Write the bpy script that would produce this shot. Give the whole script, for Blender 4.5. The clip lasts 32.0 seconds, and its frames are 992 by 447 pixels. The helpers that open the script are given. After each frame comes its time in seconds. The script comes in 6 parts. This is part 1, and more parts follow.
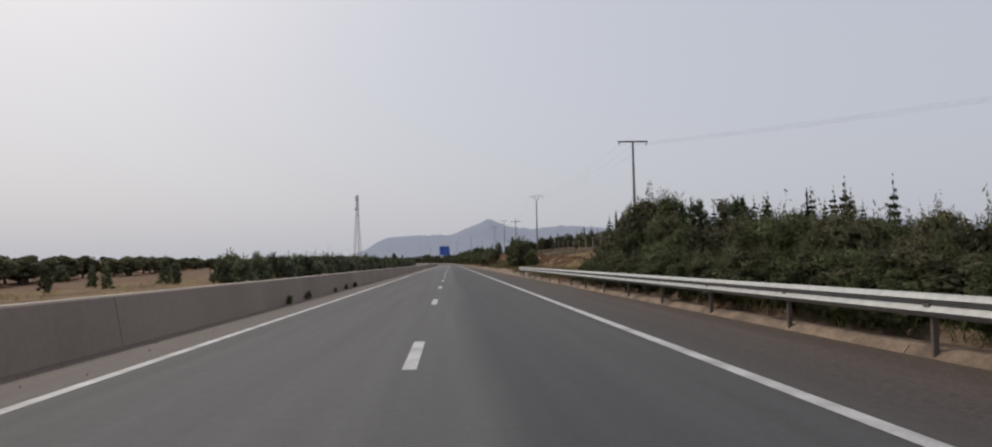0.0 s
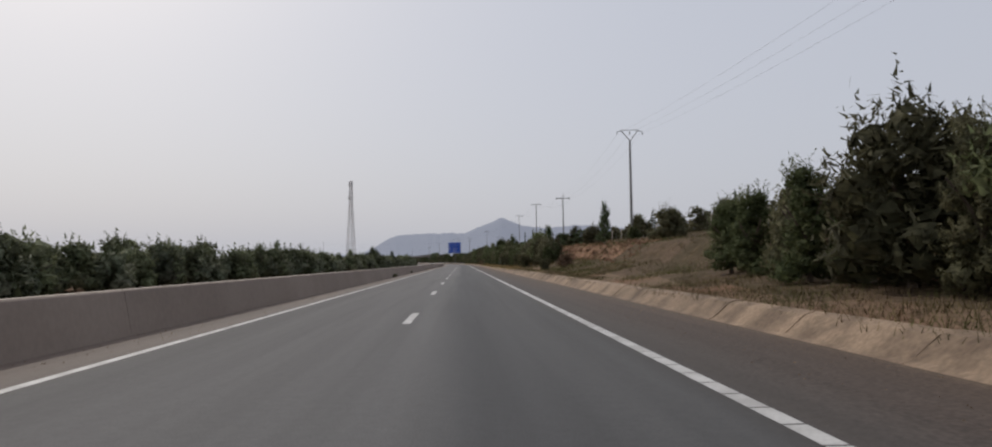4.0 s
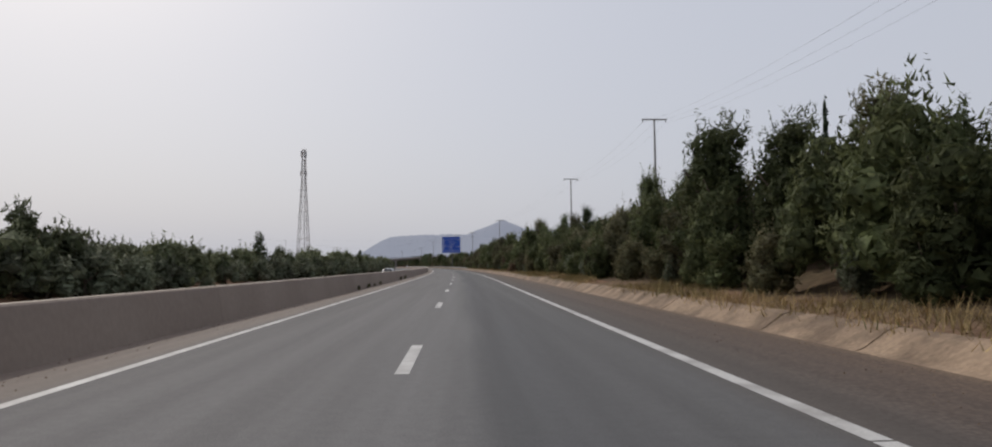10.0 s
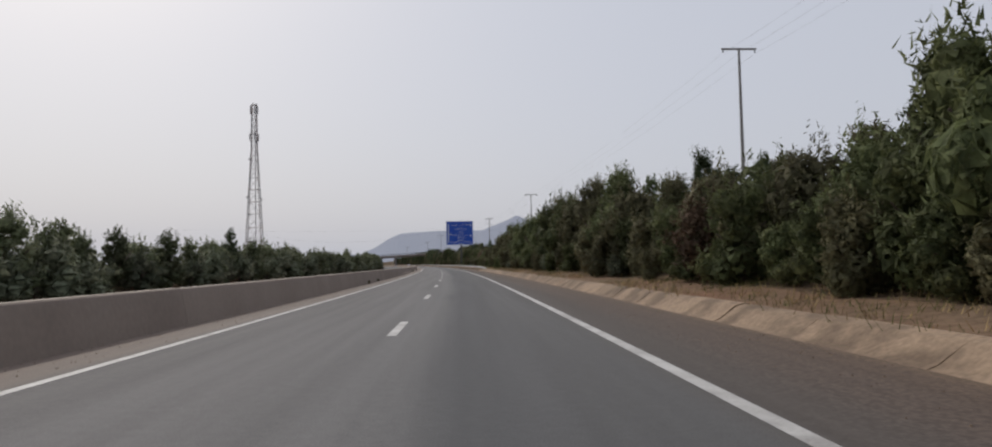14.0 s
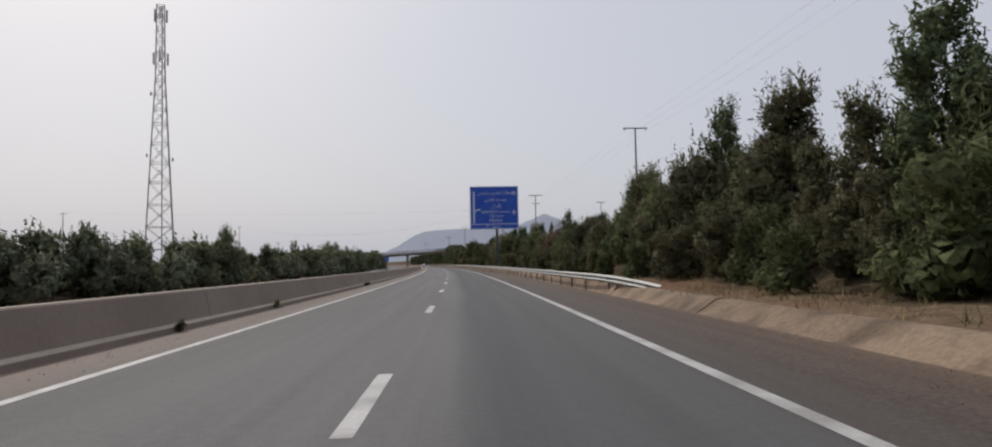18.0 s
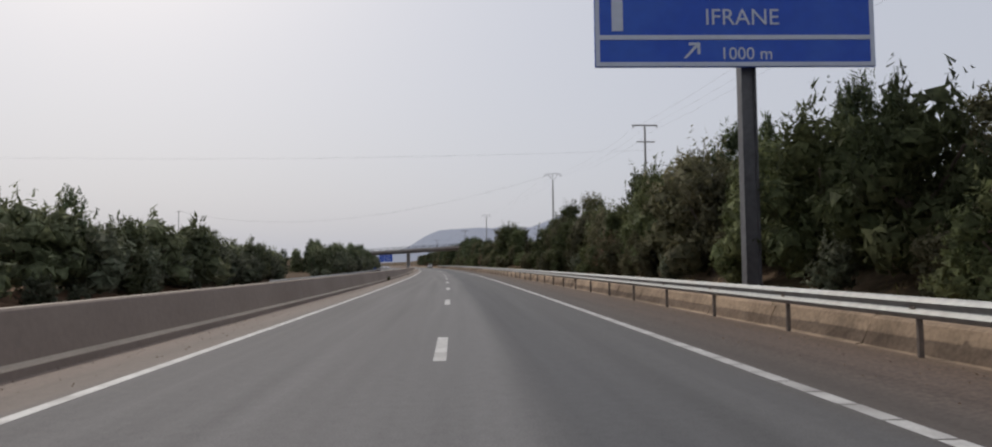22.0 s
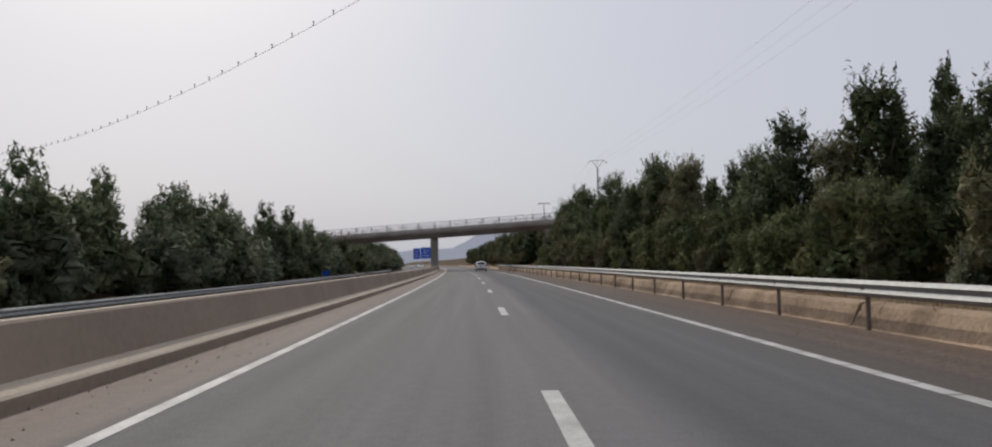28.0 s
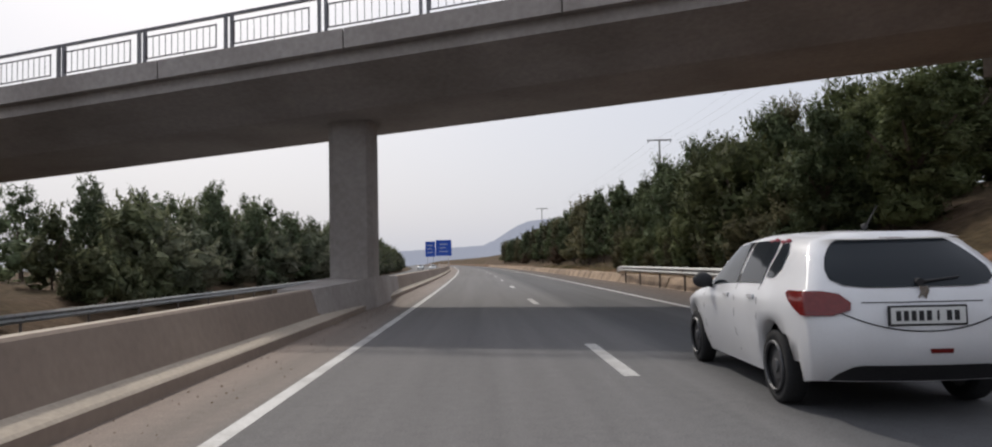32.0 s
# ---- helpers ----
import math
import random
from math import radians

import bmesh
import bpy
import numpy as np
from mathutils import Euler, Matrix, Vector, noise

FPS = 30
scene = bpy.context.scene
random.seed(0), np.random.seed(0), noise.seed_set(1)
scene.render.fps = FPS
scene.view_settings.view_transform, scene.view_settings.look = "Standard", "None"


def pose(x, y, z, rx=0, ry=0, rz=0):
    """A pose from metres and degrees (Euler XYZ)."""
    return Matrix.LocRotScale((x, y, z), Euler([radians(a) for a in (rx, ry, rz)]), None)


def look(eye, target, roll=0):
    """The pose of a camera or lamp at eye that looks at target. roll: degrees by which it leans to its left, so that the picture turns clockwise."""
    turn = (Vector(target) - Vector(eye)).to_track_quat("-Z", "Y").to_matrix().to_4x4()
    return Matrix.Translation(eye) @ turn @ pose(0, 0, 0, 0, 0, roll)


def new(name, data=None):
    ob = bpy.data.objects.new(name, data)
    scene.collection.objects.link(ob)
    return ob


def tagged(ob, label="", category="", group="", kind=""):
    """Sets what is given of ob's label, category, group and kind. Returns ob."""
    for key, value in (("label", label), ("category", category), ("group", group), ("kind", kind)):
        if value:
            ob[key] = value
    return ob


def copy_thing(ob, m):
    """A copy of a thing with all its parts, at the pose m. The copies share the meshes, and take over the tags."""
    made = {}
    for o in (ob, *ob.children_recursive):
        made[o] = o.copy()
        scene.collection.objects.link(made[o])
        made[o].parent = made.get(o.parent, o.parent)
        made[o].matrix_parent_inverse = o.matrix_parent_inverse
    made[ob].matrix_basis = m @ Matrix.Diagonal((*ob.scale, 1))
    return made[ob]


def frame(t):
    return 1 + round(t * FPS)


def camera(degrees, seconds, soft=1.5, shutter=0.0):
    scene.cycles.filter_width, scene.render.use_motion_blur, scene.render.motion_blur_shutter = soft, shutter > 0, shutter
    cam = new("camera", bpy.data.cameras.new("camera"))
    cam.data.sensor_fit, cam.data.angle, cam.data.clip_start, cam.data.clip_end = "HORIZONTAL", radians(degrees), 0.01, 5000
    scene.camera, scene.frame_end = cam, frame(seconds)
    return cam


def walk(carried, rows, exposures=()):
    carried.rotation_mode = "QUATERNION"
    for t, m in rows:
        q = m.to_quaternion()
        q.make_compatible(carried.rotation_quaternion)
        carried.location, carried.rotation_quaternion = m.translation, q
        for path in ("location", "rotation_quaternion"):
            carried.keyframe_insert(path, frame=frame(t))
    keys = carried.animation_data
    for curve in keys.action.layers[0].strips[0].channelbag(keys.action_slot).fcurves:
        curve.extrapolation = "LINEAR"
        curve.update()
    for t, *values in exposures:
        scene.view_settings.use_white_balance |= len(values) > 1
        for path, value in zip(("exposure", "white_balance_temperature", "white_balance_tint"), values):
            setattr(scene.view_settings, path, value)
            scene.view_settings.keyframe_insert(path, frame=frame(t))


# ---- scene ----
# Road axis: straight for 300 m, then a wide left-hand bend of 3000 m radius.
BEND_START, BEND_RADIUS, BEND_END = 300.0, 3000.0, 1150.0


def heading(s):
    return min(max(s - BEND_START, 0.0), BEND_END - BEND_START) / BEND_RADIUS


def axis(s):
    if s <= BEND_START:
        return 0.0, s
    a = heading(s)
    x = -BEND_RADIUS * (1 - math.cos(a))
    y = BEND_START + BEND_RADIUS * math.sin(a)
    if s > BEND_END:
        x -= math.sin(a) * (s - BEND_END)
        y += math.cos(a) * (s - BEND_END)
    return x, y


def at(s, l, z=0.0):
    """World place s metres along the road, l metres right of the lane line."""
    x, y = axis(s)
    a = heading(s)
    return Vector((x + l * math.cos(a), y + l * math.sin(a), z))


def on_road(s, l, z=0.0, turn=0.0):
    """Pose with +y along the road at s, l."""
    p = at(s, l, z)
    return pose(p.x, p.y, p.z, 0, 0, math.degrees(heading(s)) + turn)


# ---- camera ----
cam = camera(68.77, 32.0, soft=2.0, shutter=0.0)
EYE = 1.227
# seconds, metres along, metres right, yaw, pitch, roll against the road
DRIVE = [
    (0.0, 0.00, 0.49, -3.64, 3.00, 1.18),
    (1.0, 24.20, 0.78, -3.36, 2.69, 0.96),
    (2.0, 49.47, 1.10, -3.09, 3.21, 1.36),
    (3.0, 73.72, 1.20, -2.68, 2.96, 0.72),
    (6.0, 146.88, 0.84, -2.59, 3.10, 1.01),
    (7.0, 171.99, 0.78, -2.00, 3.00, 1.13),
    (8.0, 197.18, 0.64, -2.41, 2.97, 0.87),
    (9.0, 222.26, 0.52, -2.63, 2.96, 0.79),
    (10.0, 247.13, 0.68, -2.77, 3.29, 0.54),
    (11.0, 272.11, 0.75, -3.12, 2.82, 1.18),
    (12.0, 297.29, 0.91, -3.22, 2.89, 1.19),
    (13.0, 322.11, 1.18, -2.28, 2.86, 1.54),
    (14.0, 346.84, 1.23, -2.58, 3.08, 1.14),
    (15.0, 372.33, 1.10, -3.16, 3.10, 1.19),
    (18.0, 445.22, 0.90, -2.42, 3.08, 1.12),
    (19.0, 470.72, 0.67, -2.54, 2.86, 1.12),
    (20.0, 495.76, 0.57, -2.43, 2.53, 0.87),
    (21.0, 520.31, 0.43, -2.40, 3.15, 0.75),
    (22.0, 545.15, 0.21, -3.11, 3.20, 0.58),
    (23.0, 570.15, 0.09, -2.81, 3.02, 0.96),
    (24.0, 594.88, 0.07, -2.16, 3.06, 0.78),
    (25.0, 619.53, -0.07, -1.86, 2.82, 1.21),
    (28.0, 693.50, -0.68, -1.46, 3.09, 0.79),
    (29.0, 718.50, -0.95, -1.25, 3.13, 0.66),
    (30.0, 743.94, -1.28, -1.66, 2.93, 0.55),
    (31.0, 768.79, -1.45, -1.75, 2.90, 0.78),
    (32.0, 793.85, -1.53, -0.93, 3.02, 1.30),
]
path = []
for t, s, l, yaw, pitch, roll in DRIVE:
    p = at(s, l, EYE)
    path.append((t, pose(p.x, p.y, p.z, 90 + pitch, roll, yaw + math.degrees(heading(s)))))
walk(cam, path, exposures=[(0.0, -0.05), (7.0, -0.03), (10.0, 0.0), (30.6, 0.0), (32.0, 0.26)])

# ---- world, sun ----
SUN_EL, SUN_AZ = 42.0, 33.0      # azimuth in degrees left of +y
world = bpy.data.worlds.new("hazy_sky")
scene.world = world
world.use_nodes = True
wt = world.node_tree
wt.nodes.clear()
sky = wt.nodes.new("ShaderNodeTexSky")
sky.sky_type, sky.sun_disc = "NISHITA", False
sky.sun_elevation, sky.sun_rotation = radians(SUN_EL), radians(-SUN_AZ)
sky.altitude, sky.air_density, sky.dust_density, sky.ozone_density = 300, 1.2, 7.0, 1.5
haze = wt.nodes.new("ShaderNodeMix")
haze.data_type = "RGBA"
haze.inputs[0].default_value = 0.8
haze.inputs[7].default_value = (5.9, 6.1, 6.85, 1)
bg = wt.nodes.new("ShaderNodeBackground")
bg.inputs[1].default_value = 0.1
wo = wt.nodes.new("ShaderNodeOutputWorld")
wt.links.new(sky.outputs[0], haze.inputs[6])
wt.links.new(haze.outputs[2], bg.inputs[0])
wt.links.new(bg.outputs[0], wo.inputs[0])
sun = new("sun", bpy.data.lights.new("sun", "SUN"))
sun.data.energy, sun.data.angle, sun.data.color = 1.7, radians(2.0), (1.0, 0.94, 0.86)
a, e = radians(SUN_AZ), radians(SUN_EL)
sun.matrix_world = look((-math.sin(a) * 100, math.cos(a) * 100, math.tan(e) * 100), (0, 0, 0))


# ---- materials ----
def material(name, colour, rough=0.8, metal=0.0, spread=0.15, fine=30.0, coarse=0.6, bump=0.3, dist=0.02, second=None,
             patch=(0.45, 0.6), vary=0.0, spec=0.4, island=0.0, coords="Object"):
    """Principled material with grain, a coarse patchy second colour, bump and a shade per object."""
    m = bpy.data.materials.new(name)
    m.use_nodes = True
    nt = m.node_tree
    p = nt.nodes["Principled BSDF"]
    p.inputs["Roughness"].default_value, p.inputs["Metallic"].default_value = rough, metal
    p.inputs["Specular IOR Level"].default_value = spec
    tc = nt.nodes.new("ShaderNodeTexCoord")
    n1 = nt.nodes.new("ShaderNodeTexNoise")
    n1.inputs["Scale"].default_value, n1.inputs["Detail"].default_value = fine, 3
    n2 = nt.nodes.new("ShaderNodeTexNoise")
    n2.inputs["Scale"].default_value, n2.inputs["Detail"].default_value = coarse, 5
    for n in (n1, n2):
        nt.links.new(tc.outputs[coords], n.inputs["Vector"])
    ramp = nt.nodes.new("ShaderNodeValToRGB")
    ramp.color_ramp.elements[0].position, ramp.color_ramp.elements[1].position = patch
    ramp.color_ramp.elements[0].color = (*colour, 1)
    ramp.color_ramp.elements[1].color = (*(second or [c * (1 - spread) for c in colour]), 1)
    nt.links.new(n2.outputs["Fac"], ramp.inputs[0])
    hsv = nt.nodes.new("ShaderNodeHueSaturation")
    mr = nt.nodes.new("ShaderNodeMapRange")
    mr.inputs[1].default_value, mr.inputs[2].default_value = 0.3, 0.7
    mr.inputs[3].default_value, mr.inputs[4].default_value = 1 - spread, 1 + spread
    nt.links.new(n1.outputs["Fac"], mr.inputs[0])
    last = mr.outputs[0]
    for amount, kind, socket in ((vary, "ShaderNodeObjectInfo", "Random"), (island, "ShaderNodeNewGeometry", "Random Per Island")):
        if amount:
            oi = nt.nodes.new(kind)
            r2 = nt.nodes.new("ShaderNodeMapRange")
            r2.inputs[3].default_value, r2.inputs[4].default_value = 1 - amount, 1 + amount
            nt.links.new(oi.outputs[socket], r2.inputs[0])
            mul = nt.nodes.new("ShaderNodeMath")
            mul.operation = "MULTIPLY"
            nt.links.new(last, mul.inputs[0])
            nt.links.new(r2.outputs[0], mul.inputs[1])
            last = mul.outputs[0]
    nt.links.new(last, hsv.inputs["Value"])
    nt.links.new(ramp.outputs[0], hsv.inputs["Color"])
    nt.links.new(hsv.outputs[0], p.inputs["Base Color"])
    if bump:
        b = nt.nodes.new("ShaderNodeBump")
        b.inputs["Strength"].default_value, b.inputs["Distance"].default_value = bump, dist
        nt.links.new(n1.outputs["Fac"], b.inputs["Height"])
        nt.links.new(b.outputs[0], p.inputs["Normal"])
    return m


def foliage(name, colour, second, through_light=0.38, vary=0.38):
    m = material(name, colour, 0.75, spread=0.5, fine=5.5, coarse=0.35, bump=0.5, dist=0.2, second=second, vary=vary, island=0.15, spec=0.12)
    nt = m.node_tree
    p = nt.nodes["Principled BSDF"]
    tr = nt.nodes.new("ShaderNodeBsdfTranslucent")
    mix = nt.nodes.new("ShaderNodeMixShader")
    mix.inputs[0].default_value = through_light
    nt.links.new(p.inputs["Base Color"].links[0].from_socket, tr.inputs[0])
    nt.links.new(p.outputs[0], mix.inputs[1])
    nt.links.new(tr.outputs[0], mix.inputs[2])
    nt.links.new(mix.outputs[0], nt.nodes["Material Output"].inputs[0])
    return m


def asphalt(name, base, stripes):
    """Asphalt whose wheel tracks and stains follow the lanes by the mesh's UV (metres right, metres along)."""
    m = material(name, base, 0.85, spread=0.2, fine=55, coarse=0.25, bump=0.3, dist=0.01, spec=0.3)
    nt = m.node_tree
    p = nt.nodes["Principled BSDF"]
    uv = nt.nodes.new("ShaderNodeTexCoord")
    sep = nt.nodes.new("ShaderNodeSeparateXYZ")
    wob = nt.nodes.new("ShaderNodeTexNoise")
    wob.inputs["Scale"].default_value = 0.08
    nt.links.new(uv.outputs["UV"], sep.inputs[0])
    nt.links.new(uv.outputs["Object"], wob.inputs["Vector"])
    add = nt.nodes.new("ShaderNodeMath")
    add.operation = "MULTIPLY_ADD"
    add.inputs[1].default_value = 0.6
    nt.links.new(wob.outputs["Fac"], add.inputs[0])
    nt.links.new(sep.outputs[0], add.inputs[2])
    mr = nt.nodes.new("ShaderNodeMapRange")
    mr.inputs[1].default_value, mr.inputs[2].default_value = -7.0, 8.0
    nt.links.new(add.outputs[0], mr.inputs[0])
    ramp = nt.nodes.new("ShaderNodeValToRGB")
    ramp.color_ramp.interpolation = "EASE"
    els = ramp.color_ramp.elements
    while len(els) < len(stripes):
        els.new(0.5)
    for el, (x, c) in zip(els, stripes):
        el.position = (x + 0.3 + 7.0) / 15.0
        el.color = (*c, 1)
    nt.links.new(mr.outputs[0], ramp.inputs[0])
    # streaks along the road
    mp = nt.nodes.new("ShaderNodeMapping")
    mp.inputs["Scale"].default_value = (2.2, 0.05, 1)
    nt.links.new(uv.outputs["UV"], mp.inputs["Vector"])
    st = nt.nodes.new("ShaderNodeTexNoise")
    st.inputs["Scale"].default_value, st.inputs["Detail"].default_value = 1.0, 4
    nt.links.new(mp.outputs[0], st.inputs["Vector"])
    r3 = nt.nodes.new("ShaderNodeMapRange")
    r3.inputs[1].default_value, r3.inputs[2].default_value, r3.inputs[3].default_value, r3.inputs[4].default_value = 0.3, 0.7, 0.86, 1.12
    nt.links.new(st.outputs["Fac"], r3.inputs[0])
    mul = nt.nodes.new("ShaderNodeMix")
    mul.data_type, mul.blend_type = "RGBA", "MULTIPLY"
    mul.inputs[0].default_value = 1.0
    nt.links.new(ramp.outputs[0], mul.inputs[6])
    nt.links.new(r3.outputs[0], mul.inputs[7])
    # coarse grit and oil blotches
    gr = nt.nodes.new("ShaderNodeTexNoise")
    gr.inputs["Scale"].default_value, gr.inputs["Detail"].default_value, gr.inputs["Roughness"].default_value = 7.0, 6, 0.75
    nt.links.new(uv.outputs["Object"], gr.inputs["Vector"])
    r4 = nt.nodes.new("ShaderNodeMapRange")
    r4.inputs[1].default_value, r4.inputs[2].default_value, r4.inputs[3].default_value, r4.inputs[4].default_value = 0.32, 0.68, 0.9, 1.1
    nt.links.new(gr.outputs["Fac"], r4.inputs[0])
    mul2 = nt.nodes.new("ShaderNodeMix")
    mul2.data_type, mul2.blend_type = "RGBA", "MULTIPLY"
    mul2.inputs[0].default_value = 1.0
    nt.links.new(mul.outputs[2], mul2.inputs[6])
    nt.links.new(r4.outputs[0], mul2.inputs[7])
    mul = mul2
    # darker surfacing on the first stretch
    r5 = nt.nodes.new("ShaderNodeMapRange")
    r5.inputs[1].default_value, r5.inputs[2].default_value, r5.inputs[3].default_value, r5.inputs[4].default_value = 90.0, 190.0, 0.72, 1.0
    nt.links.new(sep.outputs[1], r5.inputs[0])
    mul3 = nt.nodes.new("ShaderNodeMix")
    mul3.data_type, mul3.blend_type = "RGBA", "MULTIPLY"
    mul3.inputs[0].default_value = 1.0
    nt.links.new(mul.outputs[2], mul3.inputs[6])
    nt.links.new(r5.outputs[0], mul3.inputs[7])
    r6 = nt.nodes.new("ShaderNodeMapRange")
    r6.inputs[1].default_value, r6.inputs[2].default_value, r6.inputs[3].default_value, r6.inputs[4].default_value = 400.0, 540.0, 1.0, 1.09
    nt.links.new(sep.outputs[1], r6.inputs[0])
    mul4 = nt.nodes.new("ShaderNodeMix")
    mul4.data_type, mul4.blend_type = "RGBA", "MULTIPLY"
    mul4.inputs[0].default_value = 1.0
    nt.links.new(mul3.outputs[2], mul4.inputs[6])
    nt.links.new(r6.outputs[0], mul4.inputs[7])
    # loose chippings on the hard shoulder
    ch = nt.nodes.new("ShaderNodeTexVoronoi")
    ch.inputs["Scale"].default_value = 16.0
    nt.links.new(uv.outputs["Object"], ch.inputs["Vector"])
    r7 = nt.nodes.new("ShaderNodeMapRange")
    r7.inputs[1].default_value, r7.inputs[2].default_value, r7.inputs[3].default_value, r7.inputs[4].default_value = 0.15, 0.75, 1.3, 0.78
    nt.links.new(ch.outputs["Distance"], r7.inputs[0])
    side = nt.nodes.new("ShaderNodeMapRange")
    side.inputs[1].default_value, side.inputs[2].default_value = 3.6, 4.6
    nt.links.new(sep.outputs[0], side.inputs[0])
    mul5 = nt.nodes.new("ShaderNodeMix")
    mul5.data_type, mul5.blend_type = "RGBA", "MULTIPLY"
    nt.links.new(side.outputs[0], mul5.inputs[0])
    nt.links.new(mul4.outputs[2], mul5.inputs[6])
    nt.links.new(r7.outputs[0], mul5.inputs[7])
    mul = mul5
    old = p.inputs["Base Color"].links[0].from_node
    nt.links.new(mul.outputs[2], old.inputs["Color"])
    return m


G, B = (0.11, 0.108, 0.108), (0.145, 0.12, 0.1)
M_ROAD = asphalt("asphalt", G, [(-4.9, (0.215, 0.168, 0.138)), (-3.75, (0.18, 0.15, 0.128)), (-3.35, (0.118, 0.112, 0.109)),
                                (-1.4, (0.126, 0.121, 0.119)), (0.5, (0.13, 0.127, 0.126)), (1.2, (0.075, 0.075, 0.078)),
                                (3.1, (0.09, 0.088, 0.088)), (3.9, (0.08, 0.067, 0.059)), (5.3, (0.095, 0.07, 0.056)), (6.2, (0.108, 0.076, 0.057)),
                                (6.9, (0.145, 0.1, 0.068))])
M_ROAD_FAR = asphalt("asphalt_far_side", G, [(-6.0, G), (6.0, B)])
M_PAINT = material("road_paint", (0.49, 0.48, 0.46), 0.6, spread=0.12, fine=25, coarse=1.5, second=(0.31, 0.295, 0.28), patch=(0.42, 0.66), bump=0.2, dist=0.005)
M_BARRIER = material("barrier_concrete", (0.275, 0.224, 0.188), 0.9, spread=0.06, fine=9, coarse=0.35, second=(0.225, 0.18, 0.15), patch=(0.35, 0.7), vary=0.04, bump=0.12)
M_BARRIER_TAN = material("tan_barrier_concrete", (0.295, 0.232, 0.184), 0.9, spread=0.07, fine=9, coarse=0.35, second=(0.23, 0.178, 0.142), patch=(0.35, 0.7), vary=0.04, bump=0.15)
M_PALE_AND_LIT = material("pale_and_lit_concrete", (0.44, 0.375, 0.3), 0.9, spread=0.1, fine=20, coarse=0.8, bump=0.3)
M_GUTTER = material("gutter_concrete", (0.265, 0.19, 0.128), 0.95, spread=0.2, fine=11, coarse=0.9, second=(0.14, 0.098, 0.066), patch=(0.42, 0.62), vary=0.16, bump=0.5)
M_GUTTER_PALE = material("pale_gutter_concrete", (0.36, 0.262, 0.178), 0.95, spread=0.2, fine=11, coarse=0.8, second=(0.2, 0.142, 0.095), patch=(0.42, 0.66), vary=0.16, bump=0.5)
M_SOIL = material("dry_soil", (0.165, 0.118, 0.078), 1.0, spread=0.25, fine=3.0, coarse=0.13, second=(0.17, 0.098, 0.062), patch=(0.4, 0.6), bump=0.9, dist=0.15, spec=0.1)
M_FIELD = material("straw_field", (0.21, 0.148, 0.075), 1.0, spread=0.3, fine=2.2, coarse=0.22, second=(0.135, 0.085, 0.05), patch=(0.42, 0.62), bump=1.0, dist=0.12, spec=0.1)
M_OCHRE = material("ochre_cut_earth", (0.25, 0.145, 0.09), 1.0, spread=0.35, fine=3.0, coarse=0.8, second=(0.15, 0.088, 0.056), patch=(0.4, 0.6), bump=1.0, dist=0.15, spec=0.1)
M_BROWN = material("brown_slope_soil", (0.112, 0.077, 0.05), 1.0, spread=0.3, fine=2.6, coarse=0.2, second=(0.08, 0.06, 0.035), patch=(0.42, 0.62), bump=1.0, dist=0.12, spec=0.1)
M_GRASS_BROWN = material("brown_grass", (0.16, 0.118, 0.065), 0.9, spread=0.25, fine=2.0, coarse=0.3, second=(0.1, 0.09, 0.04), patch=(0.42, 0.6), bump=0, island=0.4, spec=0.1)
M_GRASS_DRY = material("dry_grass", (0.36, 0.26, 0.125), 0.9, spread=0.25, fine=2.0, coarse=0.2, second=(0.22, 0.17, 0.075), patch=(0.42, 0.6), bump=0, island=0.4, spec=0.1)
M_WEED = foliage("weed_green", (0.09, 0.1, 0.035), (0.16, 0.13, 0.06))
M_STEEL = material("galvanised_steel", (0.3, 0.305, 0.3), 0.6, 0.6, spread=0.12, fine=6, coarse=1.0, second=(0.3, 0.295, 0.285), bump=0.1)
M_POST = material("dull_steel_post", (0.17, 0.14, 0.12), 0.7, 0.3, spread=0.2, fine=10, coarse=2, bump=0.2)
M_POLE = material("pole_concrete", (0.27, 0.26, 0.25), 0.9, spread=0.1, fine=9, coarse=0.7, bump=0.3)
M_WIRE = material("dark_wire", (0.1, 0.1, 0.105), 0.6, 0.3, bump=0)
M_LATTICE = material("tower_steel", (0.33, 0.33, 0.335), 0.6, 0.5, spread=0.1, fine=5, coarse=0.4, second=(0.4, 0.33, 0.31), bump=0)
M_PANEL = material("antenna_plastic", (0.5, 0.5, 0.5), 0.6, bump=0)
M_BRIDGE = material("bridge_concrete", (0.39, 0.353, 0.326), 0.92, spread=0.1, fine=7, coarse=0.35, second=(0.29, 0.257, 0.235), patch=(0.4, 0.68), bump=0.35, dist=0.01)
M_DARK_RAIL = material("weathered_rail_paint", (0.22, 0.215, 0.225), 0.6, 0.4, spread=0.15, fine=8, coarse=1, bump=0)
M_BLUE = material("sign_blue", (0.01, 0.07, 0.44), 0.45, spread=0.06, fine=3, coarse=0.5, second=(0.02, 0.09, 0.46), bump=0)
M_WHITE = material("sign_white", (0.5, 0.54, 0.62), 0.5, spread=0.05, fine=5, coarse=1, bump=0)
M_SIGNPOST = material("sign_post_steel", (0.13, 0.13, 0.135), 0.6, 0.4, spread=0.15, fine=6, coarse=0.8, bump=0)
M_SIGNBACK = material("sign_frame_metal", (0.4, 0.41, 0.43), 0.5, 0.6, bump=0)
M_BARK = material("bark", (0.13, 0.1, 0.075), 0.95, spread=0.3, fine=12, coarse=1.5, bump=0.7)
M_LEAF_OLIVE = foliage("leaf_olive", (0.113, 0.109, 0.06), (0.148, 0.134, 0.076))
